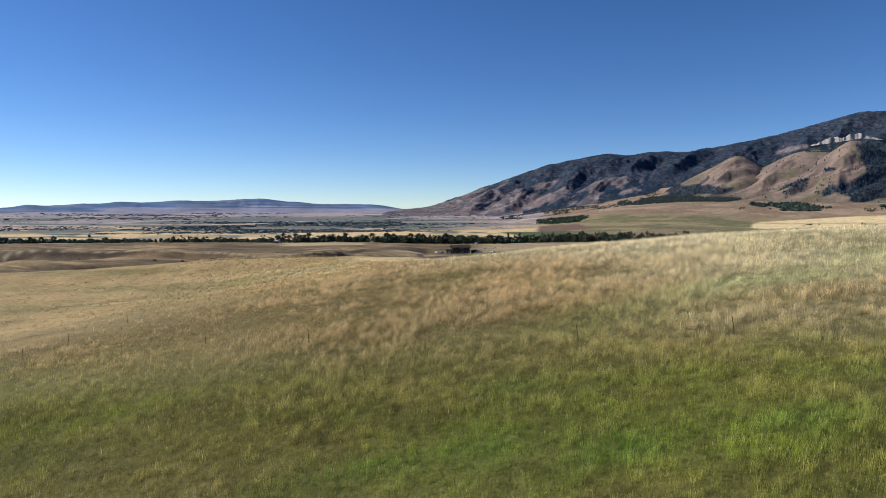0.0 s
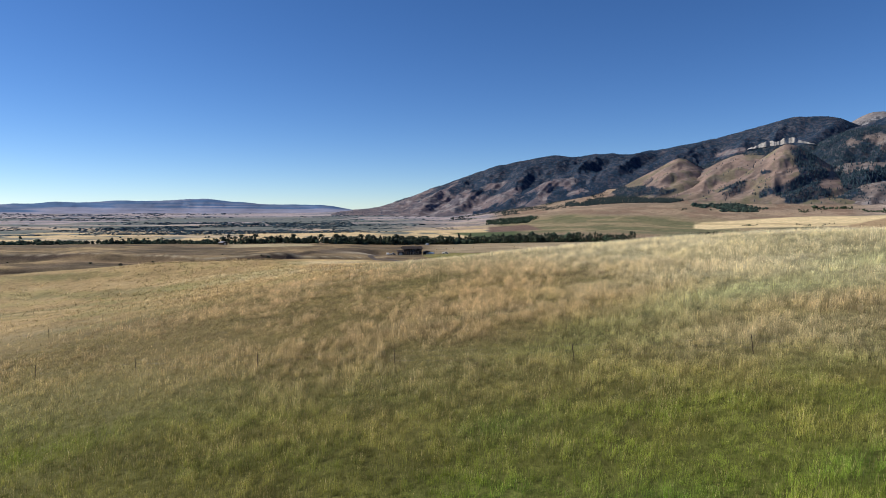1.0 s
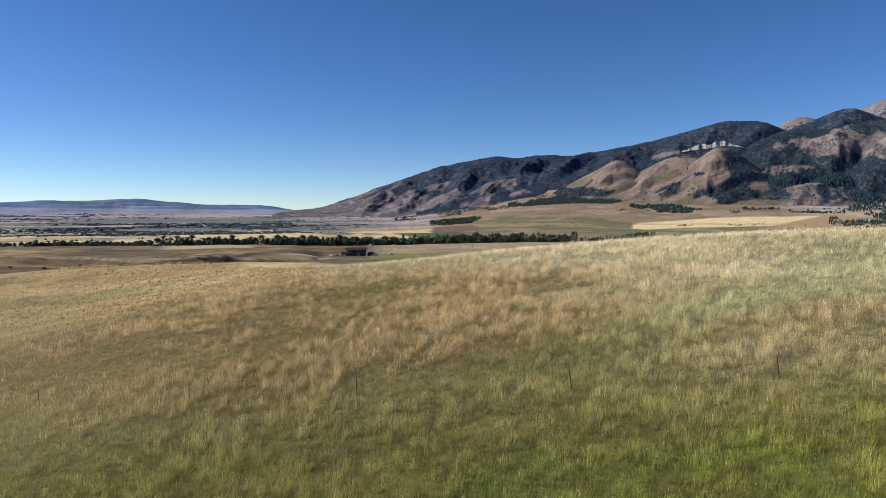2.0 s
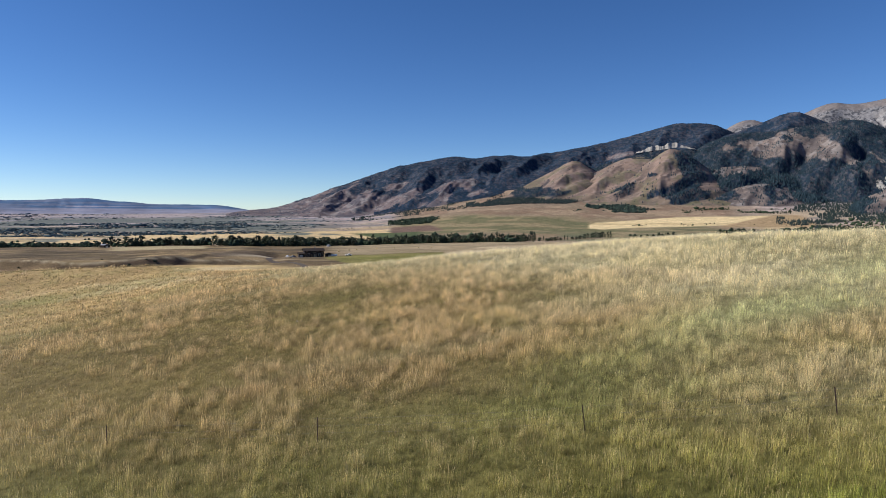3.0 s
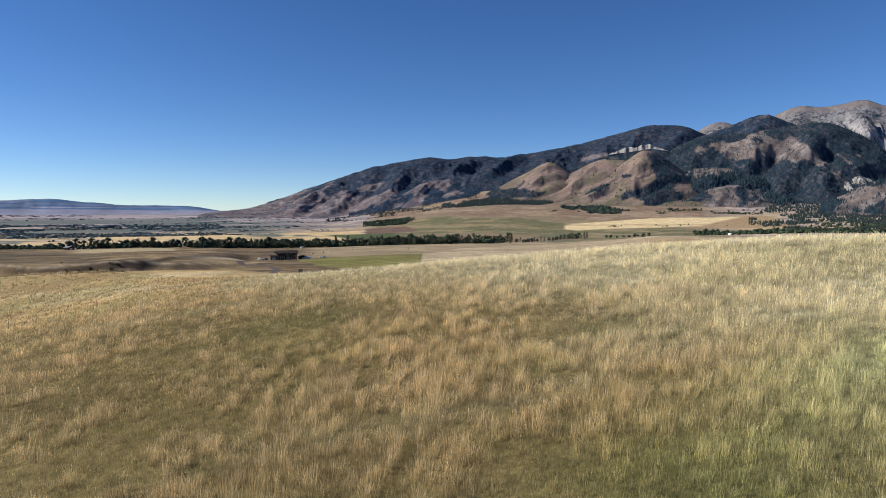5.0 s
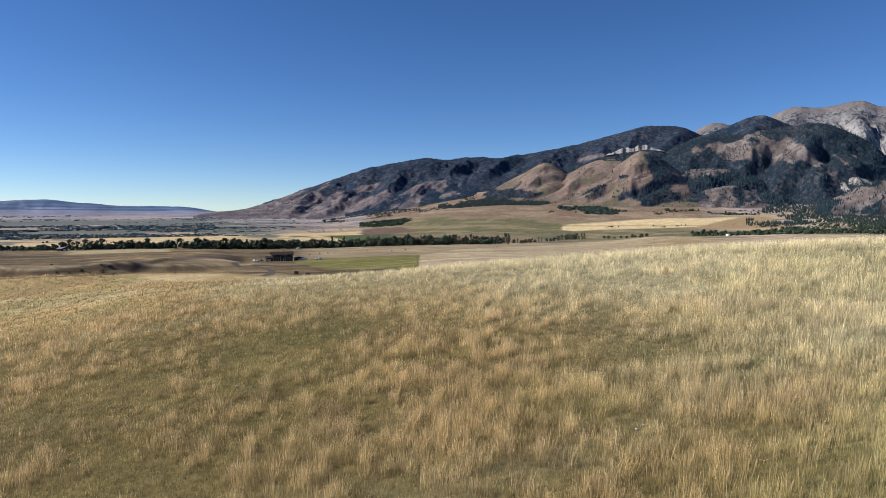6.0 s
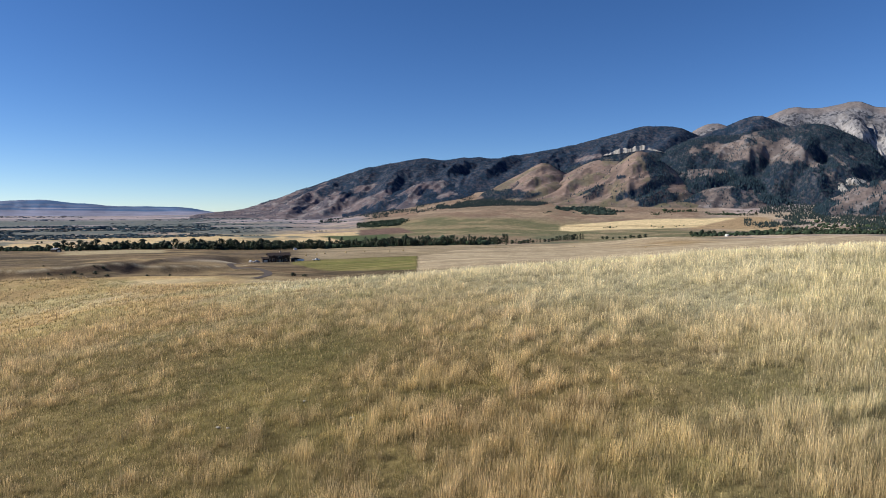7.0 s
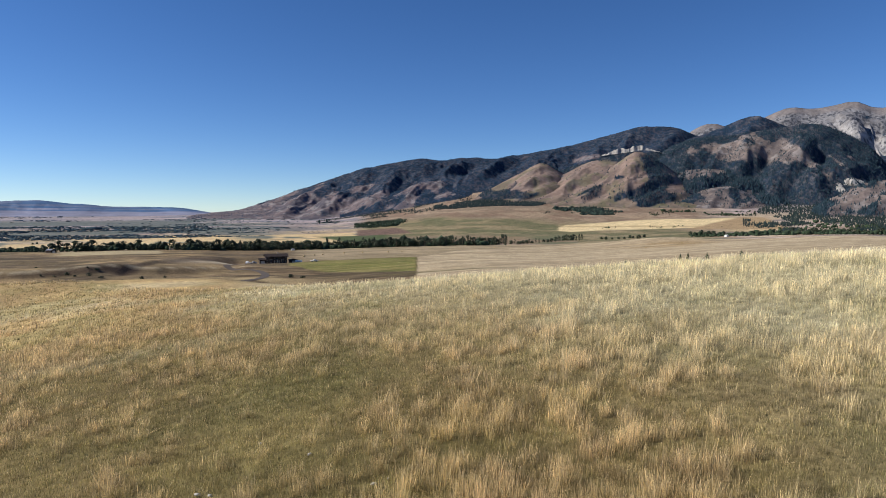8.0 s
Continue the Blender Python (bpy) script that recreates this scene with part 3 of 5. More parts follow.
COVER = {
    "main": ((6.2, 40, 1.6, 8, 3, 0.25), (9.2, 46, 1.4, 7, 5, -0.42), (11.3, 60, 0.9, 9, -8, -0.25), (17.6, 76, 1.3, 10, -6, -0.38), (22.6, 96, 1.2, 5, 5, -0.42), (27.9, 94, 2.2, 5, 4, -0.42), (30, 112, 1.2, 6, 3, -0.25)),
    "spur": ((41.9, 104, 1.9, 20, -5, -0.8), (44.2, 86, 1.3, 10, -16, -0.8), (37.6, 106, 2.4, 9, 1, -0.72), (39.2, 95, 2.4, 10, 0, -0.28), (46.3, 82, 0.9, 3.0, -17, -0.8), (39.6, 88, 1.4, 6, 0, -0.3)),
    "tan_a": ((21.0, 33, 2.4, 9, 0, 1.3), (25.6, 80, 1.2, 8, -12, 0.8)),
    "tan_b": ((25.3, 57.0, 1.3, 2.4, 10.6, 0.8), (29.6, 90, 1.2, 2.0, 0, 0.6), (21.6, 20, 1.8, 8, 4, 0.9), (31.0, 70, 1.4, 20, -4, 0.6)),
    "tan_c": ((29.2, 65.5, 1.1, 2.2, 12, 0.62), (27.2, 46.0, 0.9, 2.0, 9.5, 0.5), (33.6, 70, 1.3, 30, -8, 0.9), (32.6, 28, 2.2, 14, 0, 0.85), (28.6, 43, 1.4, 4, 8, 0.4), (26.0, 26, 2.2, 4, 6, 0.5), (30.6, 62, 0.5, 3, 0, 0.7)),
    "tan_d": ((37.4, 68, 2.4, 7, 0, -0.95), (34.2, 68, 1.2, 6, 0, -0.75), (36.4, 60, 1.0, 3, 0, -0.4)),
    "knob": ((36.0, 22, 1.5, 9, 4, 0.35),),
    "low": ((15.2, 50, 1.6, 8, 0, -0.55), (13.0, 40, 1.6, 5, 8, -0.45), (18.2, 34, 1.7, 15, -6, 0.5), (17.0, 18, 2.6, 6, 0, 0.5)),
    "canyon": ((45.3, 8, 1.2, 14, 8, 0.7), (48.0, 26, 2.0, 10, 0, -0.12)),
}


def wooded(name, az, r, f, shady, seed, e):
    """Share of forest on a slope, 0 to 1: thick high up and on the side away from the sun's path, bare on dry spurs."""
    n = fbm(az / 1.1, r / 130, seed, 5) - 0.5
    s = shady - 0.4
    v = patches(az, e, COVER.get(name, ()))
    if name == "main":
        line = np.interp(az, (-2, 0, 5, 8, 12, 18), (16, 30, 40, 38, 30, 20))
        v = v + 0.27 + 0.6 * smooth(-16, 16, e - line + 30 * n) + 0.6 * n + 0.16 * s
    elif name in ("hump", "shelf"):
        v = v + 0.85 + 0.9 * n
    elif name == "spur":
        v = v + 0.92 + 1.5 * n + 0.12 * s
    elif name in ("tan_a", "tan_b", "tan_c"):
        v = v + 0.06 + 0.9 * n + 0.28 * s * smooth(0.9, 0.5, f)
    elif name == "tan_d":
        v = v + 0.92 + 1.7 * n
    elif name == "knob":
        v = v + 0.34 + 1.7 * n
    elif name == "low":
        v = v + 0.60 + 1.6 * n + 0.2 * s
    elif name == "canyon":
        v = v + 0.30 + 1.6 * n
    elif name == "outcrop":
        v = v + 0.32 + 1.6 * n
    elif name == "crag":
        v = v + 0.25 + 1.3 * n + 0.5 * smooth(118, 100, e) * smooth(46.5, 45.5, az)
    else:
        v = v + 0.2 + n - 0.6 * f
    return smooth(0.42, 0.58, v)


def build_ridge(key, ridge, name, label, rows=90):
    step = 0.055 if key in ("peaks", "crag") else 0.09
    R, A = ridge.sheet(step, rows)
    z, f, shady = ridge.height(A, R)
    x, y = place(A, R)
    e = (z - EYE) / R * SLOPE
    w = wooded(key, A, R, f, shady, ridge.seed + 40, e)
    n = fbm(A / 0.9, R / 80, ridge.seed + 60, 4)
    fine = fbm(A / 0.22, R / 22, ridge.seed + 65, 3)
    dry, dry2 = TAN_C, TAN_D
    # nearer spurs slightly, far ridges strongly bluer: haze put into the open slopes
    if key in ("spur", "knob", "tan_d", "canyon"):
        dry, dry2 = (0.175, 0.144, 0.134), (0.10, 0.088, 0.09)
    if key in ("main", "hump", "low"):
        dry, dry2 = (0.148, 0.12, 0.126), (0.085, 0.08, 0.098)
    c = mixc(dry, dry2, smooth(0.35, 0.65, 0.6 * n + 0.4 * fine))
    if key in ("tan_a", "tan_b", "tan_c"):
        c = mixc(c, (0.125, 0.12, 0.075), 0.55 * smooth(0.52, 0.66, fbm(A / 0.7 + 3, R / 60, ridge.seed + 68, 4)) + 0.3 * smooth(0.35, 0.1, f))
    if key in ("peaks", "crag"):
        rock = ridged(A / 0.2 + 0.004 * R, R / 17, 640, 4)
        grey = mixc((0.055, 0.06, 0.075), (0.18, 0.182, 0.20), smooth(0.50, 0.72, rock + 0.5 * (fine - 0.5)))
        # the tan of the peaks also carries a bluish haze tint
        tan = mixc((0.182, 0.164, 0.166), (0.148, 0.137, 0.145), smooth(0.4, 0.6, n))
        crest = np.interp(A, ridge.az, ridge.rise)
        c = mixc(tan, grey, smooth(5, 13, crest - e + 8 * (n - 0.5)) if key == "peaks" else 0.92)
        if key == "crag":
            wall = np.exp(-((e - 122 + 9 * (A - 47.5)) / 8) ** 2) * smooth(45.5, 46.8, A)
            c = mixc(c, (0.30, 0.295, 0.30), 0.85 * wall * smooth(0.45, 0.6, rock))
            c = mixc(c, (0.32, 0.315, 0.31), np.exp(-((e - 88 + 14 * (A - 49.2)) / 4) ** 2) * smooth(48.4, 48.9, A))
    if key == "outcrop":
        c = mixc((0.13, 0.12, 0.11), (0.36, 0.35, 0.335), smooth(0.45, 0.62, ridged(A / 0.3, R / 40, 645, 4)))
    scree = smooth(0.58, 0.68, fbm(A / 0.4, R / 34, ridge.seed + 70, 4))
    c = mixc(c, SCREE_C, scree * (0.12 if key in ("tan_a", "tan_b", "tan_c", "peaks") else 0.5))
    gaps = fbm(A / 0.16, R / 16, ridge.seed + 75, 3)
    c = mixc(c, HAZED_FOREST, w * (0.62 + 0.34 * smooth(0.62, 0.42, gaps)))
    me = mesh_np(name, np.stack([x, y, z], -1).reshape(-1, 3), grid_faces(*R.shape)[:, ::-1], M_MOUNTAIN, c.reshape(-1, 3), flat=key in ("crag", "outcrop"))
    return tagged(new(name, me), label, "mountain", kind="structure")


RIDGES = (
    ("main", MAIN, "mountain_ridge", "long dark forested mountain ridge with bare tan spurs", 130),
    ("peaks", PEAKS, "bare_peaks", "bare tan-grey peaks above the timber line", 110),
    ("crag", CRAG, "rock_crags", "grey rocky crags with pale cliffs and scree", 130),
    ("hump", HUMP, "forested_mountain", "rounded mountain dark with conifer forest", 70),
    ("spur", SPUR, "mountain_spur", "steep spur with conifers and bare brown slopes", 120),
    ("shelf", SHELF, "forested_shelf", "dark wooded shelf below a pale cliff", 50),
    ("tan_d", FOOT_D, "wooded_foothill", "brown foothill half covered with dark conifers", 70),
    ("tan_a", FOOT_A, "foothill", "smooth tan grass foothill wooded behind its peak", 80),
    ("tan_b", FOOT_B, "foothill", "long tan grass spur with thin wooded gullies", 80),
    ("tan_c", FOOT_C, "foothill", "broad tan grass foothill with scattered conifers", 90),
    ("knob", KNOB, "scrub_knoll", "low grey-brown rocky knoll dotted with scrub", 60),
    ("low", LOW, "low_foothill", "low brown foothill with scrub at the mountain foot", 80),
    ("outcrop", OUTCROP, "limestone_outcrop", "pale limestone outcrop among dark conifers", 60),
    ("canyon", CANYON, "canyon_hill", "brown hill beside a wooded canyon mouth", 60),
)
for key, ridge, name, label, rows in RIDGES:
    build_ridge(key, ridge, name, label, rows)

FAR = Ridge(((-42, 4.0), (-34.1, 3.3), (-33.3, 5.0), (-32.4, 8.4), (-31.3, 5.9), (-30.2, 7.7), (-29.1, 9.6), (-27.6, 10.6), (-26.4, 13.4), (-24.8, 11.8), (-22.3, 15.2), (-19.2, 15.5), (-17.0, 18.1), (-15.4, 20.2), (-14.7, 17.4), (-12.8, 14.1), (-10.9, 10.9), (-9.0, 10.6), (-6.6, 9.9), (-5.4, 8.6), (-4.6, 5.9), (-3, 0.0)), 4800, 500, 120, 0.08, 0.0, 6.0, 340, 0.9, 8, 200)


def build_far_hills():
    R, A = FAR.sheet(0.1, 40)
    z, f, cut = FAR.height(A, R)
    x, y = place(A, R)
    e = (z - EYE) / R * SLOPE
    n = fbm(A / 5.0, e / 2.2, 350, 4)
    # distance haze is painted in: blue tops, lavender lower slopes
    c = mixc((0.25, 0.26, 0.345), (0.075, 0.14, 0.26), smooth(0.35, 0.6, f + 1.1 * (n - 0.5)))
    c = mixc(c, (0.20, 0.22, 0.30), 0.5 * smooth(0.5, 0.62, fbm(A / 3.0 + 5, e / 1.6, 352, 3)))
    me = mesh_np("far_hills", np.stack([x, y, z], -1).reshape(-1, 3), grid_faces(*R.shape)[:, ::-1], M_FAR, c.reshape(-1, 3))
    return tagged(new("far_hills", me), "low hills along the far edge of the plain, painted haze-blue", "hills", kind="structure")


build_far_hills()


# ---------------------------------------------------------------- forest on the slopes and woods in the valley
def cones(x, y, z, h, w, c, sides=4, seed=1):
    """Many small conifers in one mesh: a cone of uneven outline each."""
    g = np.random.default_rng(seed)
    n = len(x)
    ang = np.linspace(0, 2 * np.pi, sides, endpoint=False)[None, :] + g.random((n, 1)) * 6
    rad = w[:, None] * (0.7 + 0.6 * g.random((n, sides)))
    low = z[:, None] - 0.5 + 0.14 * h[:, None] * g.random((n, sides))
    ring = np.stack([x[:, None] + rad * np.cos(ang), y[:, None] + rad * np.sin(ang), low], -1)
    tip = np.stack([x + 0.05 * h * (g.random(n) - 0.5), y, z + h], -1)[:, None, :]
    verts = np.concatenate([ring, tip], 1).reshape(-1, 3)
    base = np.arange(n)[:, None] * (sides + 1)
    k = np.arange(sides)
    f = np.stack([base + k, base + (k + 1) % sides, base + sides + 0 * k], -1).reshape(-1, 3)
    cc = np.repeat(c[:, None, :], sides + 1, 1).reshape(-1, 3)
    return verts, f, cc


# slope, number tried, usual height, share of lone trees on open ground
STANDS = (("main", MAIN, 44000, 4.2, 0.09), ("hump", HUMP, 9000, 4.2, 0.05), ("crag", CRAG, 4000, 4.0, 0.03), ("spur", SPUR, 20000, 6.0, 0.13), ("shelf", SHELF, 9000, 5.5, 0.1), ("tan_a", FOOT_A, 5000, 5.5, 0.018), ("tan_b", FOOT_B, 5000, 6.0, 0.03), ("tan_c", FOOT_C, 6500, 7.0, 0.04), ("tan_d", FOOT_D, 7000, 9.0, 0.16), ("knob", KNOB, 2600, 6.0, 0.14), ("low", LOW, 9000, 4.6, 0.07), ("outcrop", OUTCROP, 1500, 7.0, 0.1), ("canyon", CANYON, 4500, 7.0, 0.09))


def build_forest():
    vs, fs, cs, off = [], [], [], 0

    def stand(x, y, z, h, dark, pale, seed):
        nonlocal off
        v, fc, cc = cones(x, y, z, h, 0.25 * h, mixc(dark, pale, rng.random(len(x)) ** 1.5), 4, seed)
        vs.append(v), fs.append(fc + off), cs.append(cc)
        off += len(v)

    for key, ridge, count, tall, lone in STANDS:
        az = rng.uniform(ridge.az[0], min(ridge.az[-1], 52), count)
        r = ridge.dist - ridge.front * rng.random(count) ** 1.1
        z, f, shady = ridge.height(az, r)
        x, y = place(az, r)
        w = wooded(key, az, r, f, shady, ridge.seed + 40, (z - EYE) / r * SLOPE)
        clump = smooth(0.46, 0.66, fbm(az / 0.6, r / 60, 630, 3))
        keep = (rng.random(count) < 0.95 * w ** 1.5 + lone * (0.3 + 2.4 * clump)) & (z > land(x, y) + 1)
        # crowns tinted blue for haze, more so on the far ridges
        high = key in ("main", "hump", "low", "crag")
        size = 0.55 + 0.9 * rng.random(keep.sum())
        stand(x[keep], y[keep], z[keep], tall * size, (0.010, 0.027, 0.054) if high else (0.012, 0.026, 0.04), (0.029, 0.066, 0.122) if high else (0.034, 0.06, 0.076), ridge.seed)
    # a dense stand at the foot of the ridge
    az, r = rng.uniform(15, 24.6, 6000), rng.uniform(2460, 2700, 6000)
    keep = fbm(az / 1.5, r / 90, 610, 4) + 0.22 * smooth(17, 19.5, az) - 0.4 * smooth(23.2, 24.6, az) + 0.0006 * (r - 2560) > 0.54
    x, y = place(az[keep], r[keep])
    stand(x, y, land(x, y), 5.6 * (0.6 + 0.9 * rng.random(len(x))), (0.017, 0.029, 0.033), (0.036, 0.05, 0.05), 76)
    # the wooded canyon mouth, spilling out over the plain
    az, r = rng.uniform(40.0, 52, 9000), rng.uniform(1500, 2700, 9000)
    edge = np.interp(az, (40, 42, 43.5, 46, 49, 52), (2500, 2150, 1820, 1640, 1560, 1540))
    keep = fbm(az / 1.6, r / 140, 620, 4) + 0.30 * smooth(-60, 260, r - edge) - 0.10 * np.exp(-((r - 1980) / 90) ** 2 - ((az - 47.5) / 2.0) ** 2) > 0.57
    x, y = place(az[keep], r[keep])
    stand(x, y, land(x, y), 6.2 * (0.5 + 0.9 * rng.random(len(x))), (0.016, 0.028, 0.03), (0.038, 0.054, 0.05), 77)
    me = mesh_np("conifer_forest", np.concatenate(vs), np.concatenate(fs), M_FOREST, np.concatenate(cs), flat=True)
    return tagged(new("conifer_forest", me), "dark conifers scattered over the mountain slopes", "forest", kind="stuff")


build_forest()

ICO = bmesh.new()
bmesh.ops.create_icosphere(ICO, subdivisions=1, radius=1.0)
ICO_V = np.array([v.co[:] for v in ICO.verts])
ICO_F = np.array([[v.index for v in f.verts] for f in ICO.faces])
ICO.free()


def blobs(x, y, z, w, h, c, seed=1):
    """Many small clumps of leaves in one mesh, each with its own uneven outline."""
    g = np.random.default_rng(seed)
    n, k = len(x), len(ICO_V)
    jit = 0.6 + 0.75 * g.random((n, k, 1))
    v = ICO_V[None] * jit * np.stack([w, w, h], -1)[:, None, :] + np.stack([x, y, z], -1)[:, None, :]
    f = (ICO_F[None] + (np.arange(n) * k)[:, None, None]).reshape(-1, 3)
    return v.reshape(-1, 3), f, np.repeat(c[:, None, :], k, 1).reshape(-1, 3)


def build_woods():
    xs, ys, hs, cs, ws = [], [], [], [], []

    def patch(count, az0, az1, r0, r1, height, share, colour, sx=3.0, sr=0.12, seed=0, spread=0.55):
        az = rng.uniform(az0, az1, count)
        r = np.exp(rng.uniform(np.log(r0), np.log(r1), count))
        n = fbm(az / sx, np.log(r) / sr, 400 + seed, 4)
        n = n - 0.35 * smooth(0.25, 0.0, np.minimum(az - az0, az1 - az) / (az1 - az0)) * rng.random(count)
        keep = n > np.quantile(n, 1 - share)
        x, y = place(az[keep], r[keep])
        m = len(x)
        xs.append(x), ys.append(y)
        hs.append(height * (r[keep] / 2000) * np.exp(rng.normal(-0.1, 0.4, m)))
        cs.append(mixc(colour, np.array(colour) * 2.0, rng.random(m) ** 1.5))
        ws.append(spread * np.exp(rng.normal(0, 0.3, m)))

    # woods far across the plain get blue leaf colours in place of haze
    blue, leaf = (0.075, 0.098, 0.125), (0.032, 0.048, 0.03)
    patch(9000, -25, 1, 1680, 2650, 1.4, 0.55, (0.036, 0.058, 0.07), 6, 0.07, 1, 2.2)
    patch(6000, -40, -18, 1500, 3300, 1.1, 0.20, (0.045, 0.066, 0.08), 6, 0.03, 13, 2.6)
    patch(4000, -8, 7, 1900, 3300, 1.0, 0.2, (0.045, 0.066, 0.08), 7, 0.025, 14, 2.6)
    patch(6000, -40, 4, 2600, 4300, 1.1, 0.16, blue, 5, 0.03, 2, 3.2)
    patch(1500, 8.2, 12.8, 2000, 2230, 3.6, 0.7, (0.022, 0.034, 0.023), 3, 0.1, 3)
    patch(2600, 24.2, 31, 2150, 2420, 3.2, 0.5, (0.024, 0.038, 0.032), 2, 0.05, 4)
    patch(3000, 5, 20, 2480, 2900, 2.2, 0.45, (0.018, 0.03, 0.03), 2, 0.05, 5)
    patch(700, 42, 52, 1500, 1900, 4, 0.4, (0.03, 0.045, 0.026), 2.0, 0.06, 6)
    patch(300, 27, 42, 1700, 1780, 2.6, 0.14, leaf, 1.0, 0.05, 7)
    patch(900, 33, 41, 2150, 2330, 3, 0.3, (0.024, 0.036, 0.022), 1.5, 0.05, 8)
    patch(300, -40, 20, 1180, 1500, 5, 0.12, leaf, 1.0, 0.05, 9)
    patch(2200, -40, -14, 1060, 1160, 5, 0.8, leaf, 2.0, 0.05, 10)
    patch(1600, -14, 21, 1060, 1120, 8, 0.75, leaf, 2.0, 0.05, 11)
    patch(900, 36, 53, 1330, 1430, 6, 0.7, (0.026, 0.04, 0.024), 2.0, 0.05, 12)
    x, y, h, c, w = (np.concatenate(q) for q in (xs, ys, hs, cs, ws))
    z = land(x, y)
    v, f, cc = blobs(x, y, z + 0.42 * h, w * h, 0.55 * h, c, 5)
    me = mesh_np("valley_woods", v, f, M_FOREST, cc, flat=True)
    return tagged(new("valley_woods", me), "dark green woods and hedges across the valley floor, haze-blue far off", "woods", kind="stuff")


build_woods()


# ---------------------------------------------------------------- limestone cliff under the ridge
def build_cliff():
    az = np.linspace(29.2, 34.0, 170)
    r = 3372 + 22 * (fbm(az / 0.35, az * 0, 501, 3) - 0.5) + 4 * fbm(az / 0.18, az * 0 + 4, 503, 3)
    lo = np.interp(az, (29.2, 31.0, 32.6, 34.0), (98.5, 102.5, 107, 102))
    hi = np.interp(az, (29.2, 29.9, 30.6, 31.8, 32.6, 33.0, 33.4, 34.0), (99, 105, 108.5, 112, 114.5, 110, 108, 101)) + 6 * (fbm(az / 0.3, az * 0, 505, 4) - 0.5)
    rows = []
    for k, t in enumerate(np.linspace(0, 1, 9)):
        rr = r + 12 * t + 5 * (fbm(az / 0.16, az * 0 + t * 9, 507, 4) - 0.5)
        x, y = place(az, rr)
        rows.append(np.stack([x, y, EYE + rr * (lo + (hi - lo) * t) / SLOPE], -1))
    x, y = place(az, r + 60)
    rows.append(np.stack([x, y, EYE + (r + 60) * (hi - 1) / SLOPE], -1))
    x, y = place(az, r + 80)
    rows.append(np.stack([x, y, EYE + (r + 80) * lo / SLOPE], -1))
    v = np.array(rows)
    me = mesh_np("cliff", v.reshape(-1, 3), grid_faces(v.shape[0], v.shape[1])[:, ::-1], M_CLIFF, flat=True)
    return tagged(new("cliff", me), "pale limestone cliff band above the forest", "cliff", kind="structure")


build_cliff()


# ---------------------------------------------------------------- trees
def limb(bm, p0, p1, r0, r1, sides=5):
    p0, p1 = Vector(p0), Vector(p1)
    q = (p1 - p0).to_track_quat("Z", "Y")
    rings = []
    for p, r in ((p0, r0), ((p0 + p1) / 2 + Vector((0.03, -0.02, 0)) * (p1 - p0).length, (r0 + r1) / 2), (p1, r1)):
        rings.append([bm.verts.new(p + q @ Vector((r * math.cos(2 * math.pi * k / sides), r * math.sin(2 * math.pi * k / sides), 0))) for k in range(sides)])
    for a, b in zip(rings, rings[1:]):
        for k in range(sides):
            bm.faces.new((a[k], a[(k + 1) % sides], b[(k + 1) % sides], b[k]))
    bm.faces.new(rings[-1])
    bm.faces.new(rings[0][::-1])


def broadleaf(height, width, seed, label, low=0.12, clumps=44, name="cottonwood_tree"):
    """A broad-leaved tree: tapered trunk with limbs, and a crown of uneven clumps and loose leaf sprays."""
    g = random.Random(seed)
    tree = new(name)
    bm = bmesh.new()
    limb(bm, (0, 0, -0.3), (0.1, 0, height * 0.55), height * 0.028, height * 0.012)
    for k in range(5):
        a = k * 1.3 + g.random()
        z0 = height * g.uniform(0.2, 0.45)
        limb(bm, (0.05, 0, z0), (math.cos(a) * width * 0.32, math.sin(a) * width * 0.32, z0 + height * 0.25), height * 0.011, height * 0.004, 4)
    part("trunk", bm, M_BARK, tree)
    gg = np.random.default_rng(seed)
    n = clumps
    t = gg.random(n)
    zz = height * (low + (0.92 - low) * t)
    prof = width * 0.5 * np.sqrt(np.clip(1 - (1.9 * t - 0.85) ** 2 * 0.95, 0.08, 1))
    a = gg.random(n) * 6.283
    rr = prof * np.sqrt(gg.random(n)) * 0.85
    s = width * (0.08 + 0.11 * gg.random(n) ** 1.5)
    v, f, _ = blobs(rr * np.cos(a), rr * np.sin(a), zz, s, s * 0.8, np.zeros((n, 3)), seed)
    m = 170
    t2 = gg.random(m)
    p2 = width * 0.55 * np.sqrt(np.clip(1 - (1.9 * t2 - 0.85) ** 2 * 0.95, 0.05, 1))
    a2 = gg.random(m) * 6.283
    c = np.stack([p2 * np.cos(a2), p2 * np.sin(a2), height * (low + (0.98 - low) * t2)], -1)
    tri = c[:, None, :] + gg.normal(0, width * 0.042, (m, 3, 3))
    v2 = tri.reshape(-1, 3)
    f2 = np.arange(m * 3).reshape(-1, 3) + len(v)
    me = mesh_np("crown", np.concatenate([v, v2]), np.concatenate([f, f2]), M_LEAF, flat=True)
    crown = new("crown", me)
    crown.parent = tree
    return tagged(tree, label, "tree", "trees along the creek")


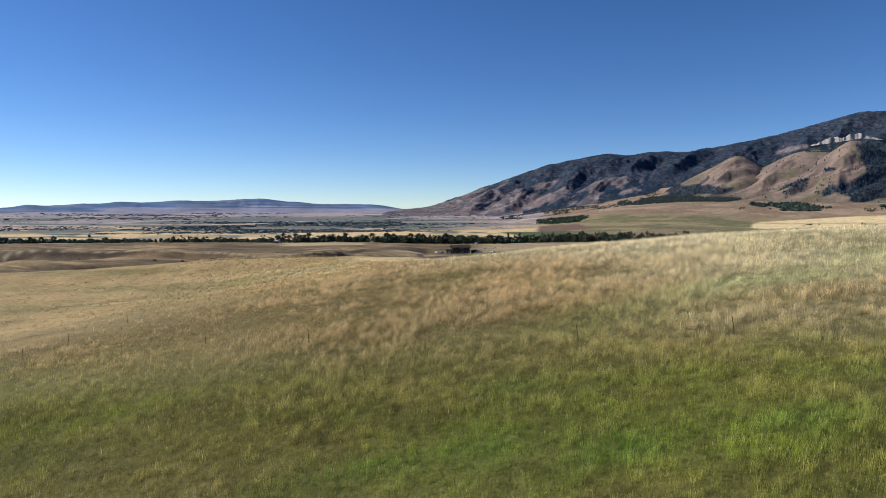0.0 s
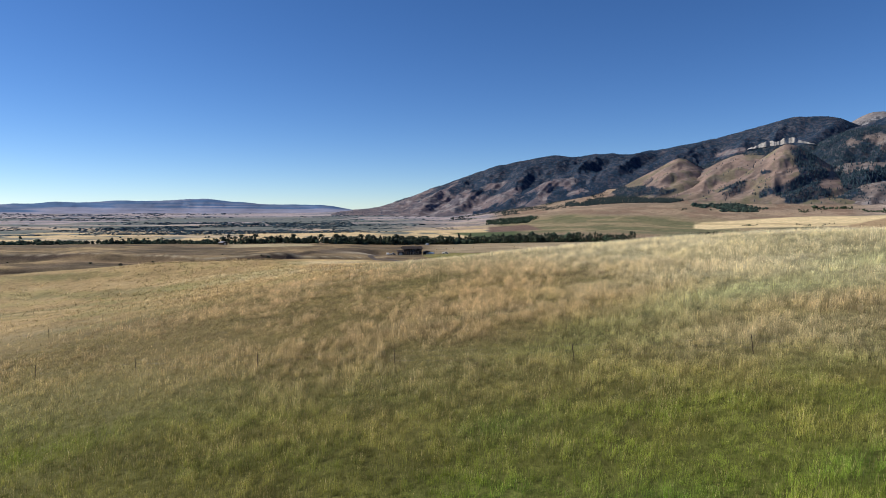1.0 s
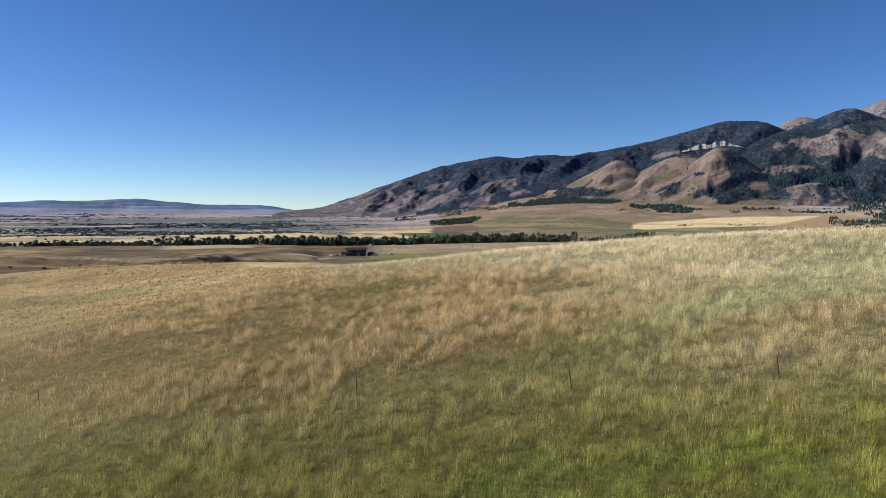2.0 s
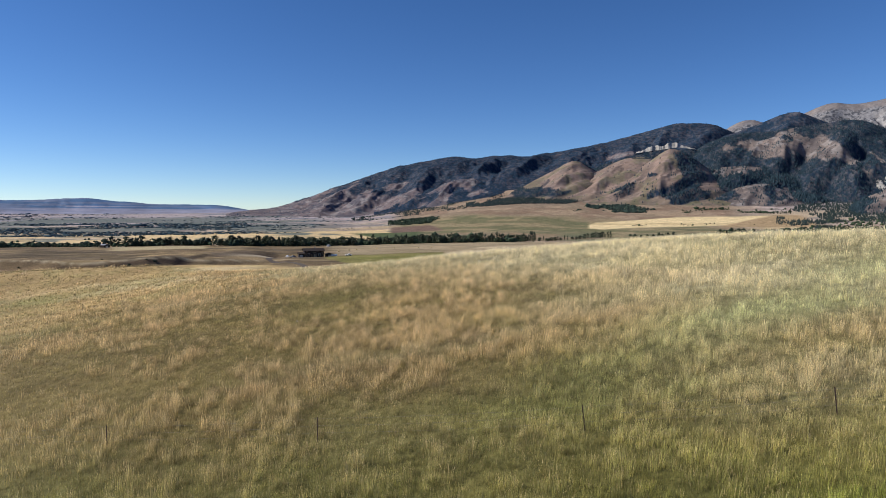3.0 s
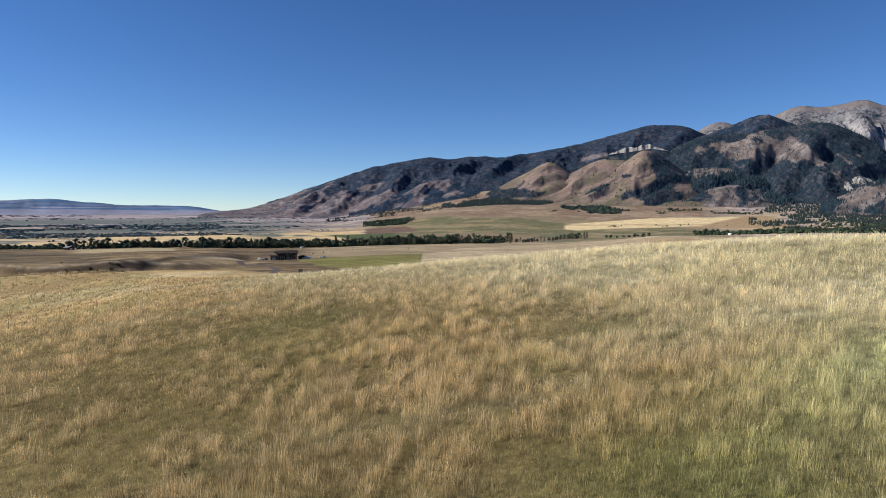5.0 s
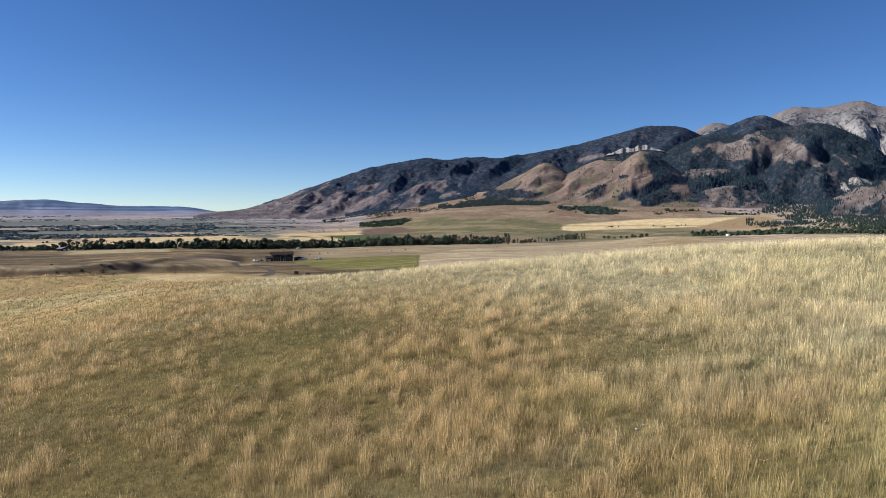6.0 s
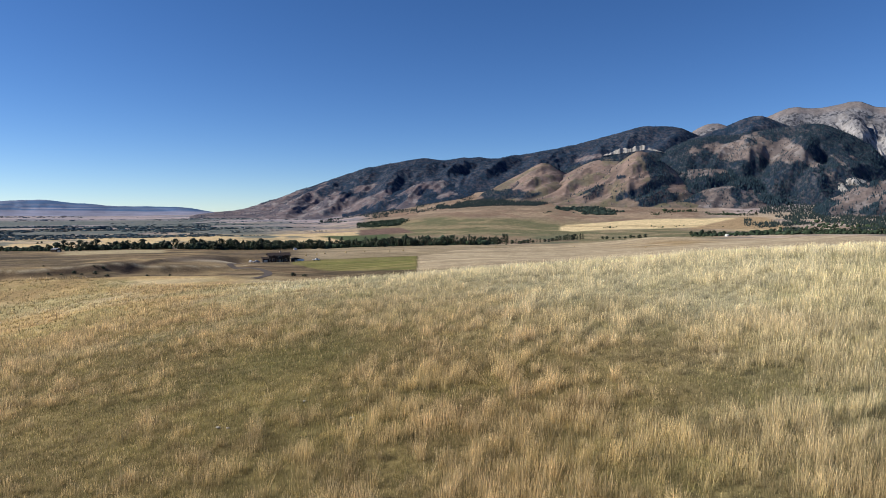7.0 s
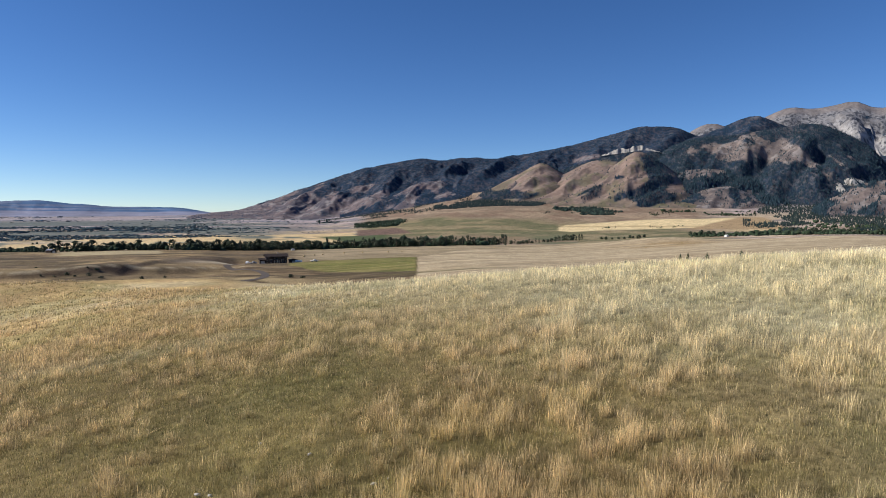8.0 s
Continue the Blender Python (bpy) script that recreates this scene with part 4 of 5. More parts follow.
def pine(height, seed, label, name="pine_tree"):
    """A conifer: trunk and tiers of drooping needle boughs."""
    gg = np.random.default_rng(seed)
    tree = new(name)
    bm = bmesh.new()
    limb(bm, (0, 0, -0.2), (0, 0, height * 0.97), height * 0.03, height * 0.004)
    part("trunk", bm, M_BARK, tree)
    n = 150
    t = gg.random(n) ** 0.85
    a = gg.random(n) * 6.283
    length = height * 0.34 * (1 - t) * (0.6 + 0.6 * gg.random(n)) + height * 0.03
    z0 = height * (0.08 + 0.9 * t)
    d = np.stack([np.cos(a), np.sin(a), 0 * a], -1)
    side = np.stack([-np.sin(a), np.cos(a), 0 * a], -1)
    root = np.stack([0 * a, 0 * a, z0], -1)
    wid = (length * 0.38)[:, None]
    tip = root + d * length[:, None] + np.array([0, 0, 1.0]) * (gg.uniform(-0.25, 0.12, n) * length)[:, None]
    mid = root + d * (0.55 * length)[:, None]
    v = np.stack([root, mid + side * wid, tip, mid - side * wid, mid + np.array([0, 0, 1.0]) * wid * 0.6], 1).reshape(-1, 3)
    b = np.arange(n)[:, None] * 5
    f = np.concatenate([b + q for q in (np.array([[0, 1, 4]]), np.array([[1, 2, 4]]), np.array([[2, 3, 4]]), np.array([[3, 0, 4]]))])
    crown = new("crown", mesh_np("crown", v, f, M_PINE, flat=True))
    crown.parent = tree
    return tagged(tree, label, "tree", "young pines on the stubble field")


def put_copies(protos, spots):
    """Sets each prototype at its first spot and copies at the others: (prototype index, x, y, turn, scale)."""
    taken = set()
    xs = np.array([s[1] for s in spots], float)
    ys = np.array([s[2] for s in spots], float)
    zs = land(xs, ys)
    made = []
    for (k, x, y, turn, size), z in zip(spots, zs):
        m = pose(x, y, float(z) - 0.05, 0, 0, turn)
        if k in taken:
            ob = copy_thing(protos[k], m)
        else:
            ob = protos[k]
            ob.matrix_basis = m
            taken.add(k)
        made.append((ob, size))
    for ob, size in made:
        ob.scale = (size, size, size)
    return [ob for ob, _ in made]


TREES = [
    broadleaf(13, 13, 11, "broad dark green cottonwood tree beside the creek"),
    broadleaf(15, 12, 12, "tall dark green cottonwood tree beside the creek"),
    broadleaf(10, 12, 13, "low spreading dark green willow beside the creek", 0.08, 42, "willow_tree"),
    broadleaf(17, 6.5, 14, "narrow upright dark green poplar in a row", 0.06, 44, "poplar_tree"),
    broadleaf(7, 9, 15, "small round green shrub willow by the creek", 0.05, 36, "shrub_willow"),
]


def creek_row():
    g = random.Random(5)
    spots = []

    def run(az0, az1, step, kinds, depth, lo=0.75, hi=1.15):
        az = az0
        while az < az1:
            r = float(np.interp(az, (-40, 18, 22, 26, 36, 54), (1060, 1050, 1120, 1290, 1380, 1330))) + g.uniform(0, depth)
            x, y = place(az, r)
            spots.append((g.choice(kinds), float(x), float(y), g.uniform(0, 360), g.uniform(lo, hi)))
            az += step * g.uniform(0.6, 1.5)

    run(-39, -31, 0.42, (2, 4, 4), 40, 0.6, 0.9)
    run(-31, -15, 0.36, (0, 2, 4, 4), 60, 0.6, 0.85)
    run(-15, -6, 0.40, (0, 1, 2), 50, 0.8, 1.15)
    run(-6, 11, 0.22, (0, 1, 2, 0), 60, 0.75, 1.05)
    run(-5, 14, 0.5, (1, 3, 0), 40, 0.8, 1.15)
    run(10, 21, 0.20, (3, 1, 3, 0), 40, 0.7, 1.1)
    run(25.2, 27.6, 0.2, (3, 3, 1), 30, 0.6, 0.85)
    run(21, 25, 0.3, (2, 4, 3), 40, 0.5, 0.75)
    run(29, 32.5, 0.35, (2, 4), 40, 0.45, 0.75)
    run(36, 42, 0.3, (0, 2, 4), 60, 0.5, 0.75)
    run(42, 53, 0.3, (0, 1, 2, 3), 80, 0.55, 0.85)
    return put_copies(TREES, spots)


creek_row()

PINES = [pine(3.0, 31, "young dark green pine on the stubble field"), pine(2.2, 32, "small bushy young pine on the stubble field")]


def young_pines():
    """Young pines past the crest of the hill, seen over the grass."""
    out = []
    for k, az, d, size in ((1, 31.6, 330, 1.7), (0, 35.9, 372, 1.45), (1, 36.5, 374, 2.0), (1, 37.2, 370, 1.1), (0, 37.95, 372, 1.45), (0, 40.5, 370, 1.6), (1, 42.7, 368, 1.5)):
        x, y = d * math.sin(radians(az)), 54 + d * math.cos(radians(az))
        out.append((k, x, y, 40 * az, size))
    return put_copies(PINES, out)


young_pines()

BUSH = [broadleaf(2.6, 3.6, 41, "dark round juniper bush in the pasture", 0.05, 22, "juniper_bush"), broadleaf(1.6, 3.2, 42, "low dark juniper bush in the gully", 0.02, 18, "juniper_bush")]
for b in BUSH:
    tagged(b, category="bush", group="bushes in the pasture")


def pasture_bushes():
    g = random.Random(9)
    spots = []
    for az, r, k, s in ((-14.7, 450, 0, 0.4), (-13.9, 450, 1, 0.5), (-13.1, 451, 0, 0.7), (-12.6, 444, 1, 0.55), (-11.7, 439, 0, 0.75), (-10.9, 426, 1, 0.75), (-9.5, 420, 1, 0.45), (-8.2, 416, 0, 0.6), (-6.6, 422, 0, 0.45), (-11.2, 454, 1, 0.85), (-11.8, 455, 0, 0.4), (-15.0, 468, 1, 0.45), (2.7, 387, 0, 0.75), (3.6, 381, 1, 0.8), (-25.1, 462, 1, 0.7), (-23.0, 441, 0, 0.6), (-30.5, 511, 1, 0.45), (-20.5, 475, 0, 0.4)):
        x, y = place(az, r)
        spots.append((k, float(x), float(y), g.uniform(0, 360), s))
    return put_copies(BUSH, spots)


pasture_bushes()


# ---------------------------------------------------------------- farm house and what stands round it
def gable_roof(x0, x1, y0, y1, z0, rise, over=0.6, thick=0.25, along="x"):
    """A pitched roof slab with overhang, ridge along x or y."""
    bm = bmesh.new()
    x0, x1, y0, y1 = x0 - over, x1 + over, y0 - over, y1 + over
    if along == "x":
        ym = (y0 + y1) / 2
        prof = [(y0, z0), (ym, z0 + rise), (y1, z0), (y1, z0 - thick), (ym, z0 + rise - thick), (y0, z0 - thick)]
        rings = [[bm.verts.new((x, p, z)) for p, z in prof] for x in (x0, x1)]
    else:
        xm = (x0 + x1) / 2
        prof = [(x0, z0), (xm, z0 + rise), (x1, z0), (x1, z0 - thick), (xm, z0 + rise - thick), (x0, z0 - thick)]
        rings = [[bm.verts.new((p, y, z)) for p, z in prof] for y in (y0, y1)]
    n = len(prof)
    for k in range(n):
        bm.faces.new((rings[0][k], rings[0][(k + 1) % n], rings[1][(k + 1) % n], rings[1][k]))
    for ring in rings:
        bm.faces.new((ring[0], ring[1], ring[4], ring[5]))
        bm.faces.new((ring[1], ring[2], ring[3], ring[4]))
    bmesh.ops.recalc_face_normals(bm, faces=bm.faces)
    return bm


def window(parent, x, y, z, w, h):
    win = part("window", boxed(x - w / 2, y - 0.03, z, x + w / 2, y + 0.05, z + h), M_TRIM, parent)
    part("pane", boxed(x - w / 2 + 0.1, y - 0.06, z + 0.1, x + w / 2 - 0.1, y - 0.034, z + h - 0.1), M_GLASS, win)
    return win


def gable_wall(x0, x1, y0, y1, z0, z1, rise):
    bm = bmesh.new()
    xm = (x0 + x1) / 2
    prof = [(x0, z0), (x1, z0), (x1, z1), (xm, z1 + rise), (x0, z1)]
    rings = [[bm.verts.new((p, y, z)) for p, z in prof] for y in (y0, y1)]
    for k in range(5):
        bm.faces.new((rings[0][k], rings[0][(k + 1) % 5], rings[1][(k + 1) % 5], rings[1][k]))
    bm.faces.new(rings[0][::-1]), bm.faces.new(rings[1])
    bmesh.ops.recalc_face_normals(bm, faces=bm.faces)
    return bm


def farm_house():
    house = new("farm_house")
    part("foundation", boxed(-9.2, -5.2, -1.5, 9.2, 5.2, 0.25), M_STONE, house)
    part("wall", boxed(-7, -5, 0.25, 9, 5, 5.4), M_LOG, house, "brown log siding walls")
    part("roof", gable_roof(-7, 9, -5, 5, 5.6, 2.0, 0.9), M_ROOF, house, "dark shingle roof with wide eaves")
    for x in (-3.6, 5.2):
        part("gable_wall", gable_wall(x - 2.0, x + 2.0, -6.4, -5.02, 0.25, 4.6, 1.3), M_LOG, house)
        part("roof", gable_roof(x - 2.0, x + 2.0, -6.6, -3.0, 4.75, 1.45, 0.5, 0.22, "y"), M_ROOF, house)
        window(house, x, -6.42, 1.2, 1.8, 2.4)
    for x in (-6, -1.2, 0.8, 2.6, 8.0):
        window(house, x, -5.02, 1.0, 1.2, 1.8)
        window(house, x, -5.02, 3.5, 1.2, 1.3)
    part("deck", boxed(-1.4, -7.4, 0.6, 3.0, -5.02, 0.85), M_LOG, house)
    for x in (-1.2, 0.8, 2.8):
        part("porch_post", boxed(x - 0.16, -7.35, -0.6, x + 0.16, -7.03, 3.0), M_STONE, house, "pale stone porch post")
    part("porch_roof", gable_roof(-1.4, 3.0, -7.4, -5.02, 3.1, 0.5, 0.3, 0.18), M_ROOF, house)
    part("garage", boxed(-11.5, -4, -0.3, -7.02, 4.2, 3.0), M_LOG, house, "brown attached garage")
    part("garage_roof", gable_roof(-11.5, -7.5, -4, 4.2, 3.15, 1.2, 0.5, 0.2), M_ROOF, house)
    part("garage_door", boxed(-10.8, -4.08, 0.0, -8.0, -4.02, 2.3), M_TRIM, house, "cream garage door")
    ch = part("chimney", boxed(2.0, 1.0, 6.6, 3.0, 2.0, 8.6), M_STONE, house, "stone chimney")
    part("chimney_cap", boxed(1.9, 0.9, 8.6, 3.1, 2.1, 8.75), M_ROOF, ch)
    part("front_door", boxed(1.4, -5.09, 0.86, 2.0, -5.03, 2.9), M_TRIM, house)
    return tagged(house, "two-storey brown log farm house with dark roof", "house")


def put(ob, x, y, turn=0.0, sink=0.0):
    ob.matrix_basis = pose(x, y, ground_z(x, y) - sink, 0, 0, turn)
    return ob


HX, HY = 13.5, 548.0
home = put(farm_house(), HX, HY, 6)
home.scale = (0.94, 0.94, 0.94)


def outbuilding(w, d, h, rise, wall, roof, label, name="shed"):
    s = new(name)
    part("wall", gable_wall(-w / 2, w / 2, -d / 2, d / 2, -0.6, h, rise), wall, s)
    part("roof", gable_roof(-w / 2, w / 2, -d / 2, d / 2, h + 0.16, rise, 0.4, 0.15, "y"), roof, s)
    part("door", boxed(-w * 0.22, -d / 2 - 0.06, 0, w * 0.22, -d / 2 - 0.01, h * 0.8), M_TRIM, s)
    return tagged(s, label, "shed")


put(outbuilding(6, 5, 2.3, 0.8, M_LOG, M_ROOF, "low dark brown shed beside the house"), HX + 13.5, HY + 3, 10)


def pickup(paint, label, name="pickup_truck"):
    car = new(name)
    body = bmesh.new()
    box(body, -2.6, -0.95, 0.5, 2.6, 0.95, 1.05, 0.12)
    part("body", body, paint, car)
    part("cab", boxed(-0.5, -0.85, 1.05, 1.2, 0.85, 1.8, 0.2), paint, car)
    part("windscreen", boxed(1.16, -0.7, 1.2, 1.23, 0.7, 1.65), M_GLASS, car)
    for s in (-1, 1):
        part("side_window", boxed(-0.35, s * 0.86 - 0.01, 1.2, 1.0, s * 0.86 + 0.01, 1.65), M_GLASS, car)
        for x in (-1.6, 1.6):
            bm = bmesh.new()
            bmesh.ops.create_cone(bm, cap_ends=True, segments=16, radius1=0.42, radius2=0.42, depth=0.28, matrix=pose(x, s * 0.86, 0.42, 90, 0, 0))
            wheel = part("wheel", bm, M_RUBBER, car)
            bm = bmesh.new()
            bmesh.ops.create_cone(bm, cap_ends=True, segments=12, radius1=0.24, radius2=0.24, depth=0.31, matrix=pose(x, s * 0.86, 0.42, 90, 0, 0))
            part("rim", bm, M_DARKMETAL, wheel)
    return tagged(car, label, "vehicle")


def trailer():
    t = new("stock_trailer")
    part("body", boxed(-3.2, -1.1, 0.6, 3.2, 1.1, 2.5, 0.15), M_WHITE, t)
    part("drawbar", boxed(3.2, -0.1, 0.55, 4.6, 0.1, 0.75, 0.03), M_DARKMETAL, t)
    for s in (-1, 1):
        for x in (-0.6, 0.4):
            bm = bmesh.new()
            bmesh.ops.create_cone(bm, cap_ends=True, segments=14, radius1=0.38, radius2=0.38, depth=0.25, matrix=pose(x, s * 1.0, 0.38, 90, 0, 0))
            part("wheel", bm, M_RUBBER, t)
    return tagged(t, "long white stock trailer parked beside the house", "trailer")


rig = put(trailer(), HX + 17, HY - 1, 4)
rig.scale = (0.75, 0.75, 0.75)
put(pickup(M_DARKMETAL, "grey pickup truck parked by the house"), HX - 15, HY - 5, 30)
put(pickup(M_WHITE, "white pickup truck parked by the house"), HX - 19, HY - 1, 75)
put(pickup(M_WHITE, "white pickup truck at the field edge"), HX + 29, HY + 6, 5)


def white_house():
    h = new("cottage")
    part("wall", gable_wall(-4, 4, -3.5, 3.5, -0.5, 3.0, 1.8), M_WHITE, h, "white painted walls")
    part("roof", gable_roof(-4, 4, -3.5, 3.5, 3.2, 1.9, 0.5, 0.2, "y"), M_DARKMETAL, h)
    for x in (-2, 2):
        window(h, x, -3.52, 1.0, 1.1, 1.4)
    return tagged(h, "small white cottage among the creek trees", "house")


x, y = place(3.0, 1044)
cottage = put(white_house(), float(x), float(y), 10)
cottage.scale = (0.62, 0.62, 0.62)
x, y = place(-14.5, 1030)
put(outbuilding(10, 8, 3.2, 1.6, M_LOG, M_DARKMETAL, "low brown barn among the creek trees", "barn"), float(x), float(y), 60)
x, y = place(38.6, 1325)
put(outbuilding(6, 5, 2.4, 1.0, M_WHITE, M_WHITE, "white farm shed among the trees", "farm_shed"), float(x), float(y), 20)


def hay_bale():
    bm = bmesh.new()
    bmesh.ops.create_cone(bm, cap_ends=True, segments=20, radius1=0.85, radius2=0.85, depth=1.4, matrix=pose(0, 0, 0.8, 90, 0, 0))
    bmesh.ops.bevel(bm, geom=[e for e in bm.edges if len(e.link_faces) == 2 and abs(e.calc_face_angle(0)) > 1], offset=0.12, segments=2, affect="EDGES")
    b = part("hay_bale", bm, M_HAY)
    return tagged(b, "round straw-coloured hay bale in the mown field", "hay bale", "hay bales in the field")


def bales():
    spots = []
    g = random.Random(3)
    for az, d in ((4.0, 600), (4.9, 640), (5.6, 655), (7.4, 690), (9.0, 720), (11.2, 690), (12.4, 700), (27.3, 840), (33.2, 760), (36.0, 880), (20.5, 850)):
        a = radians(az)
        spots.append((0, d * math.sin(a), 54 + d * math.cos(a), g.uniform(0, 180), 0.85))
    return put_copies([hay_bale()], spots)


bales()


def strip_along(name, pts, width, mat, label, category, lift=0.06):
    """A track laid over the ground along a smooth line."""
    p = np.array(pts, float)
    t = np.linspace(0, len(p) - 1, 80)
    x, y = np.interp(t, range(len(p)), p[:, 0]), np.interp(t, range(len(p)), p[:, 1])
    for _ in range(6):
        x[1:-1], y[1:-1] = (x[:-2] + x[1:-1] + x[2:]) / 3, (y[:-2] + y[1:-1] + y[2:]) / 3
    dx, dy = np.gradient(x), np.gradient(y)
    n = np.hypot(dx, dy)
    cols = []
    for k in np.linspace(-0.5, 0.5, 5):
        xx, yy = x - dy / n * width * k, y + dx / n * width * k
        cols.append(np.stack([xx, yy, land(xx, yy) + lift], -1))
    v = np.stack(cols, 1)
    me = mesh_np(name, v.reshape(-1, 3), grid_faces(80, 5), mat)
    return tagged(new(name, me), label, category, kind="structure")


strip_along("road", ((-10, 385), (1, 400), (5, 424), (5.5, 446), (2, 470), (-4, 488), (-15, 505), (-20, 520), (-13, 534), (0, 540), (8, 541)), 4.5, M_ROAD, "dark gravel drive curving up to the house", "road", 0.15)


# ---------------------------------------------------------------- fence
def t_post(parent, x, y, lean=0.0):
    bm = bmesh.new()
    box(bm, -0.019, -0.006, -0.4, 0.019, 0.006, 1.12)
    box(bm, -0.006, 0.006, -0.4, 0.006, 0.036, 1.12)
    for k in range(7):
        box(bm, -0.01, -0.015, 0.2 + 0.12 * k, 0.01, -0.006, 0.235 + 0.12 * k)
    ob = part("post", bm, M_POST, parent)
    ob.matrix_basis = pose(x, y, ground_z(x, y), 0, lean, 0) @ pose(0, 0, 0, 0, 0, 60)
    return ob


def wire(parent, spots, height, thick=0.0035):
    bm = bmesh.new()
    rings = []
    for k in range(len(spots) - 1):
        a, b = spots[k], spots[k + 1]
        for t in (0, 0.25, 0.5, 0.75) if k < len(spots) - 2 else (0, 0.25, 0.5, 0.75, 1):
            p = Vector(a).lerp(Vector(b), t) + Vector((0, 0, height - 0.1 * 4 * t * (1 - t)))
            rings.append([bm.verts.new(p + Vector((0, math.cos(q), math.sin(q))) * thick) for q in (0.5, 2.6, 4.7)])
    for r0, r1 in zip(rings, rings[1:]):
        for k in range(3):
            bm.faces.new((r0[k], r0[(k + 1) % 3], r1[(k + 1) % 3], r1[k]))
    return part("wire", bm, M_WIRE, parent)


def fence(posts, label):
    f = new("fence")
    g = random.Random(len(posts))
    spots = [(x, y, ground_z(x, y)) for x, y in posts]
    for x, y in posts:
        t_post(f, x, y, -8.0 if x > 0 else g.uniform(-3, 3))
    for h in (0.4, 0.72, 1.04):
        wire(f, spots, h)
    return tagged(f, label, "fence")


LINE_A = [(29.2, 37.6), (18.6, 41.5), (9.3, 44.6), (-1.35, 49.1), (-11.05, 53.6), (-21.5, 59.0), (-31.6, 63.9), (-40.7, 68.2), (-47, 72.6)]
fence(LINE_A, "wire fence on rusty steel posts across the grass")
LINE_B = [(-45.8, 79.5), (-43.6, 90), (-41, 99), (-39, 109), (-36.5, 120), (-34, 131), (-31, 142), (-27.5, 149.5), (-24, 155.5), (-20.4, 162)]
fence(LINE_B, "wire fence on steel posts running to the crest")


# ---------------------------------------------------------------- stones in the grass
def stone(seed, size, label):
    g = np.random.default_rng(seed)
    v = ICO_V * (0.7 + 0.5 * g.random((len(ICO_V), 1))) * np.array([size, size * 0.8, size * 0.45])
    ob = new("stone", mesh_np("stone", v, ICO_F, M_ROCK, flat=True))
    return tagged(ob, label, "stone", "stones in the grass")


for k, (x, y, s) in enumerate(((3.4, 73.7, 0.22), (1.7, 77.4, 0.2), (0.0, 80.0, 0.16), (-2.0, 76.0, 0.26), (-1.6, 75.7, 0.18), (12.2, 60.4, 0.2), (12.6, 60.6, 0.12), (3.9, 73.9, 0.12))):
    s *= 0.55
    ob = stone(60 + k, s, "pale limestone rock lying in dry grass")
    ob.matrix_basis = pose(x, y, ground_z(x, y) + s * 0.35, 0, 0, 50 * k)


# ---------------------------------------------------------------- grass
def tallness(x, y):
    """Where the dry grass stands high (1) and where it is grazed short (0)."""
    n = 0.4 * fbm(x / 2.4, y / 2.4, 71, 3) + 0.6 * fbm(x / 0.62, y / 0.8, 72, 2)
    k = fbm(x / 9, y / 7, 73, 3)
    low = 0.05 * smooth(88, 74, y) * smooth(58, 66, y) * smooth(16, 0, x)
    return np.clip(smooth(0.41, 0.60, n + 0.55 * (k - 0.5) - low) + 0.2 * smooth(15, 40, x), 0, 1)


def walk_side(g, tufts, d_lo, d_hi):
    """Places beside and ahead of the walk, thinner with distance."""
    along = g.uniform(0, 53, tufts)
    near = d_lo * np.interp(along, (0, 25, 53), (1.2, 1.15, 1.0))
    az = np.radians(np.interp(along, (0, 11, 19, 53), (0, 8, 14, 16)) + g.uniform(-38, 38, tufts))
    d = near * (d_hi / near) ** g.random(tufts)
    x = d * np.sin(az) + g.uniform(-2, 2, tufts)
    return x, along + d * np.cos(az)


def hollow_side(g):
    """Places in the damp hollow and up its western side, with ragged edges."""
    x = np.concatenate([g.uniform(-34, 38, 54000), g.uniform(-58, -24, 13000)])
    y = np.concatenate([21 + 30 * g.random(54000) ** 1.15, g.uniform(44, 78, 13000)])
    return x + g.normal(0, 3.0, x.size), y + g.normal(0, 2.5, y.size)


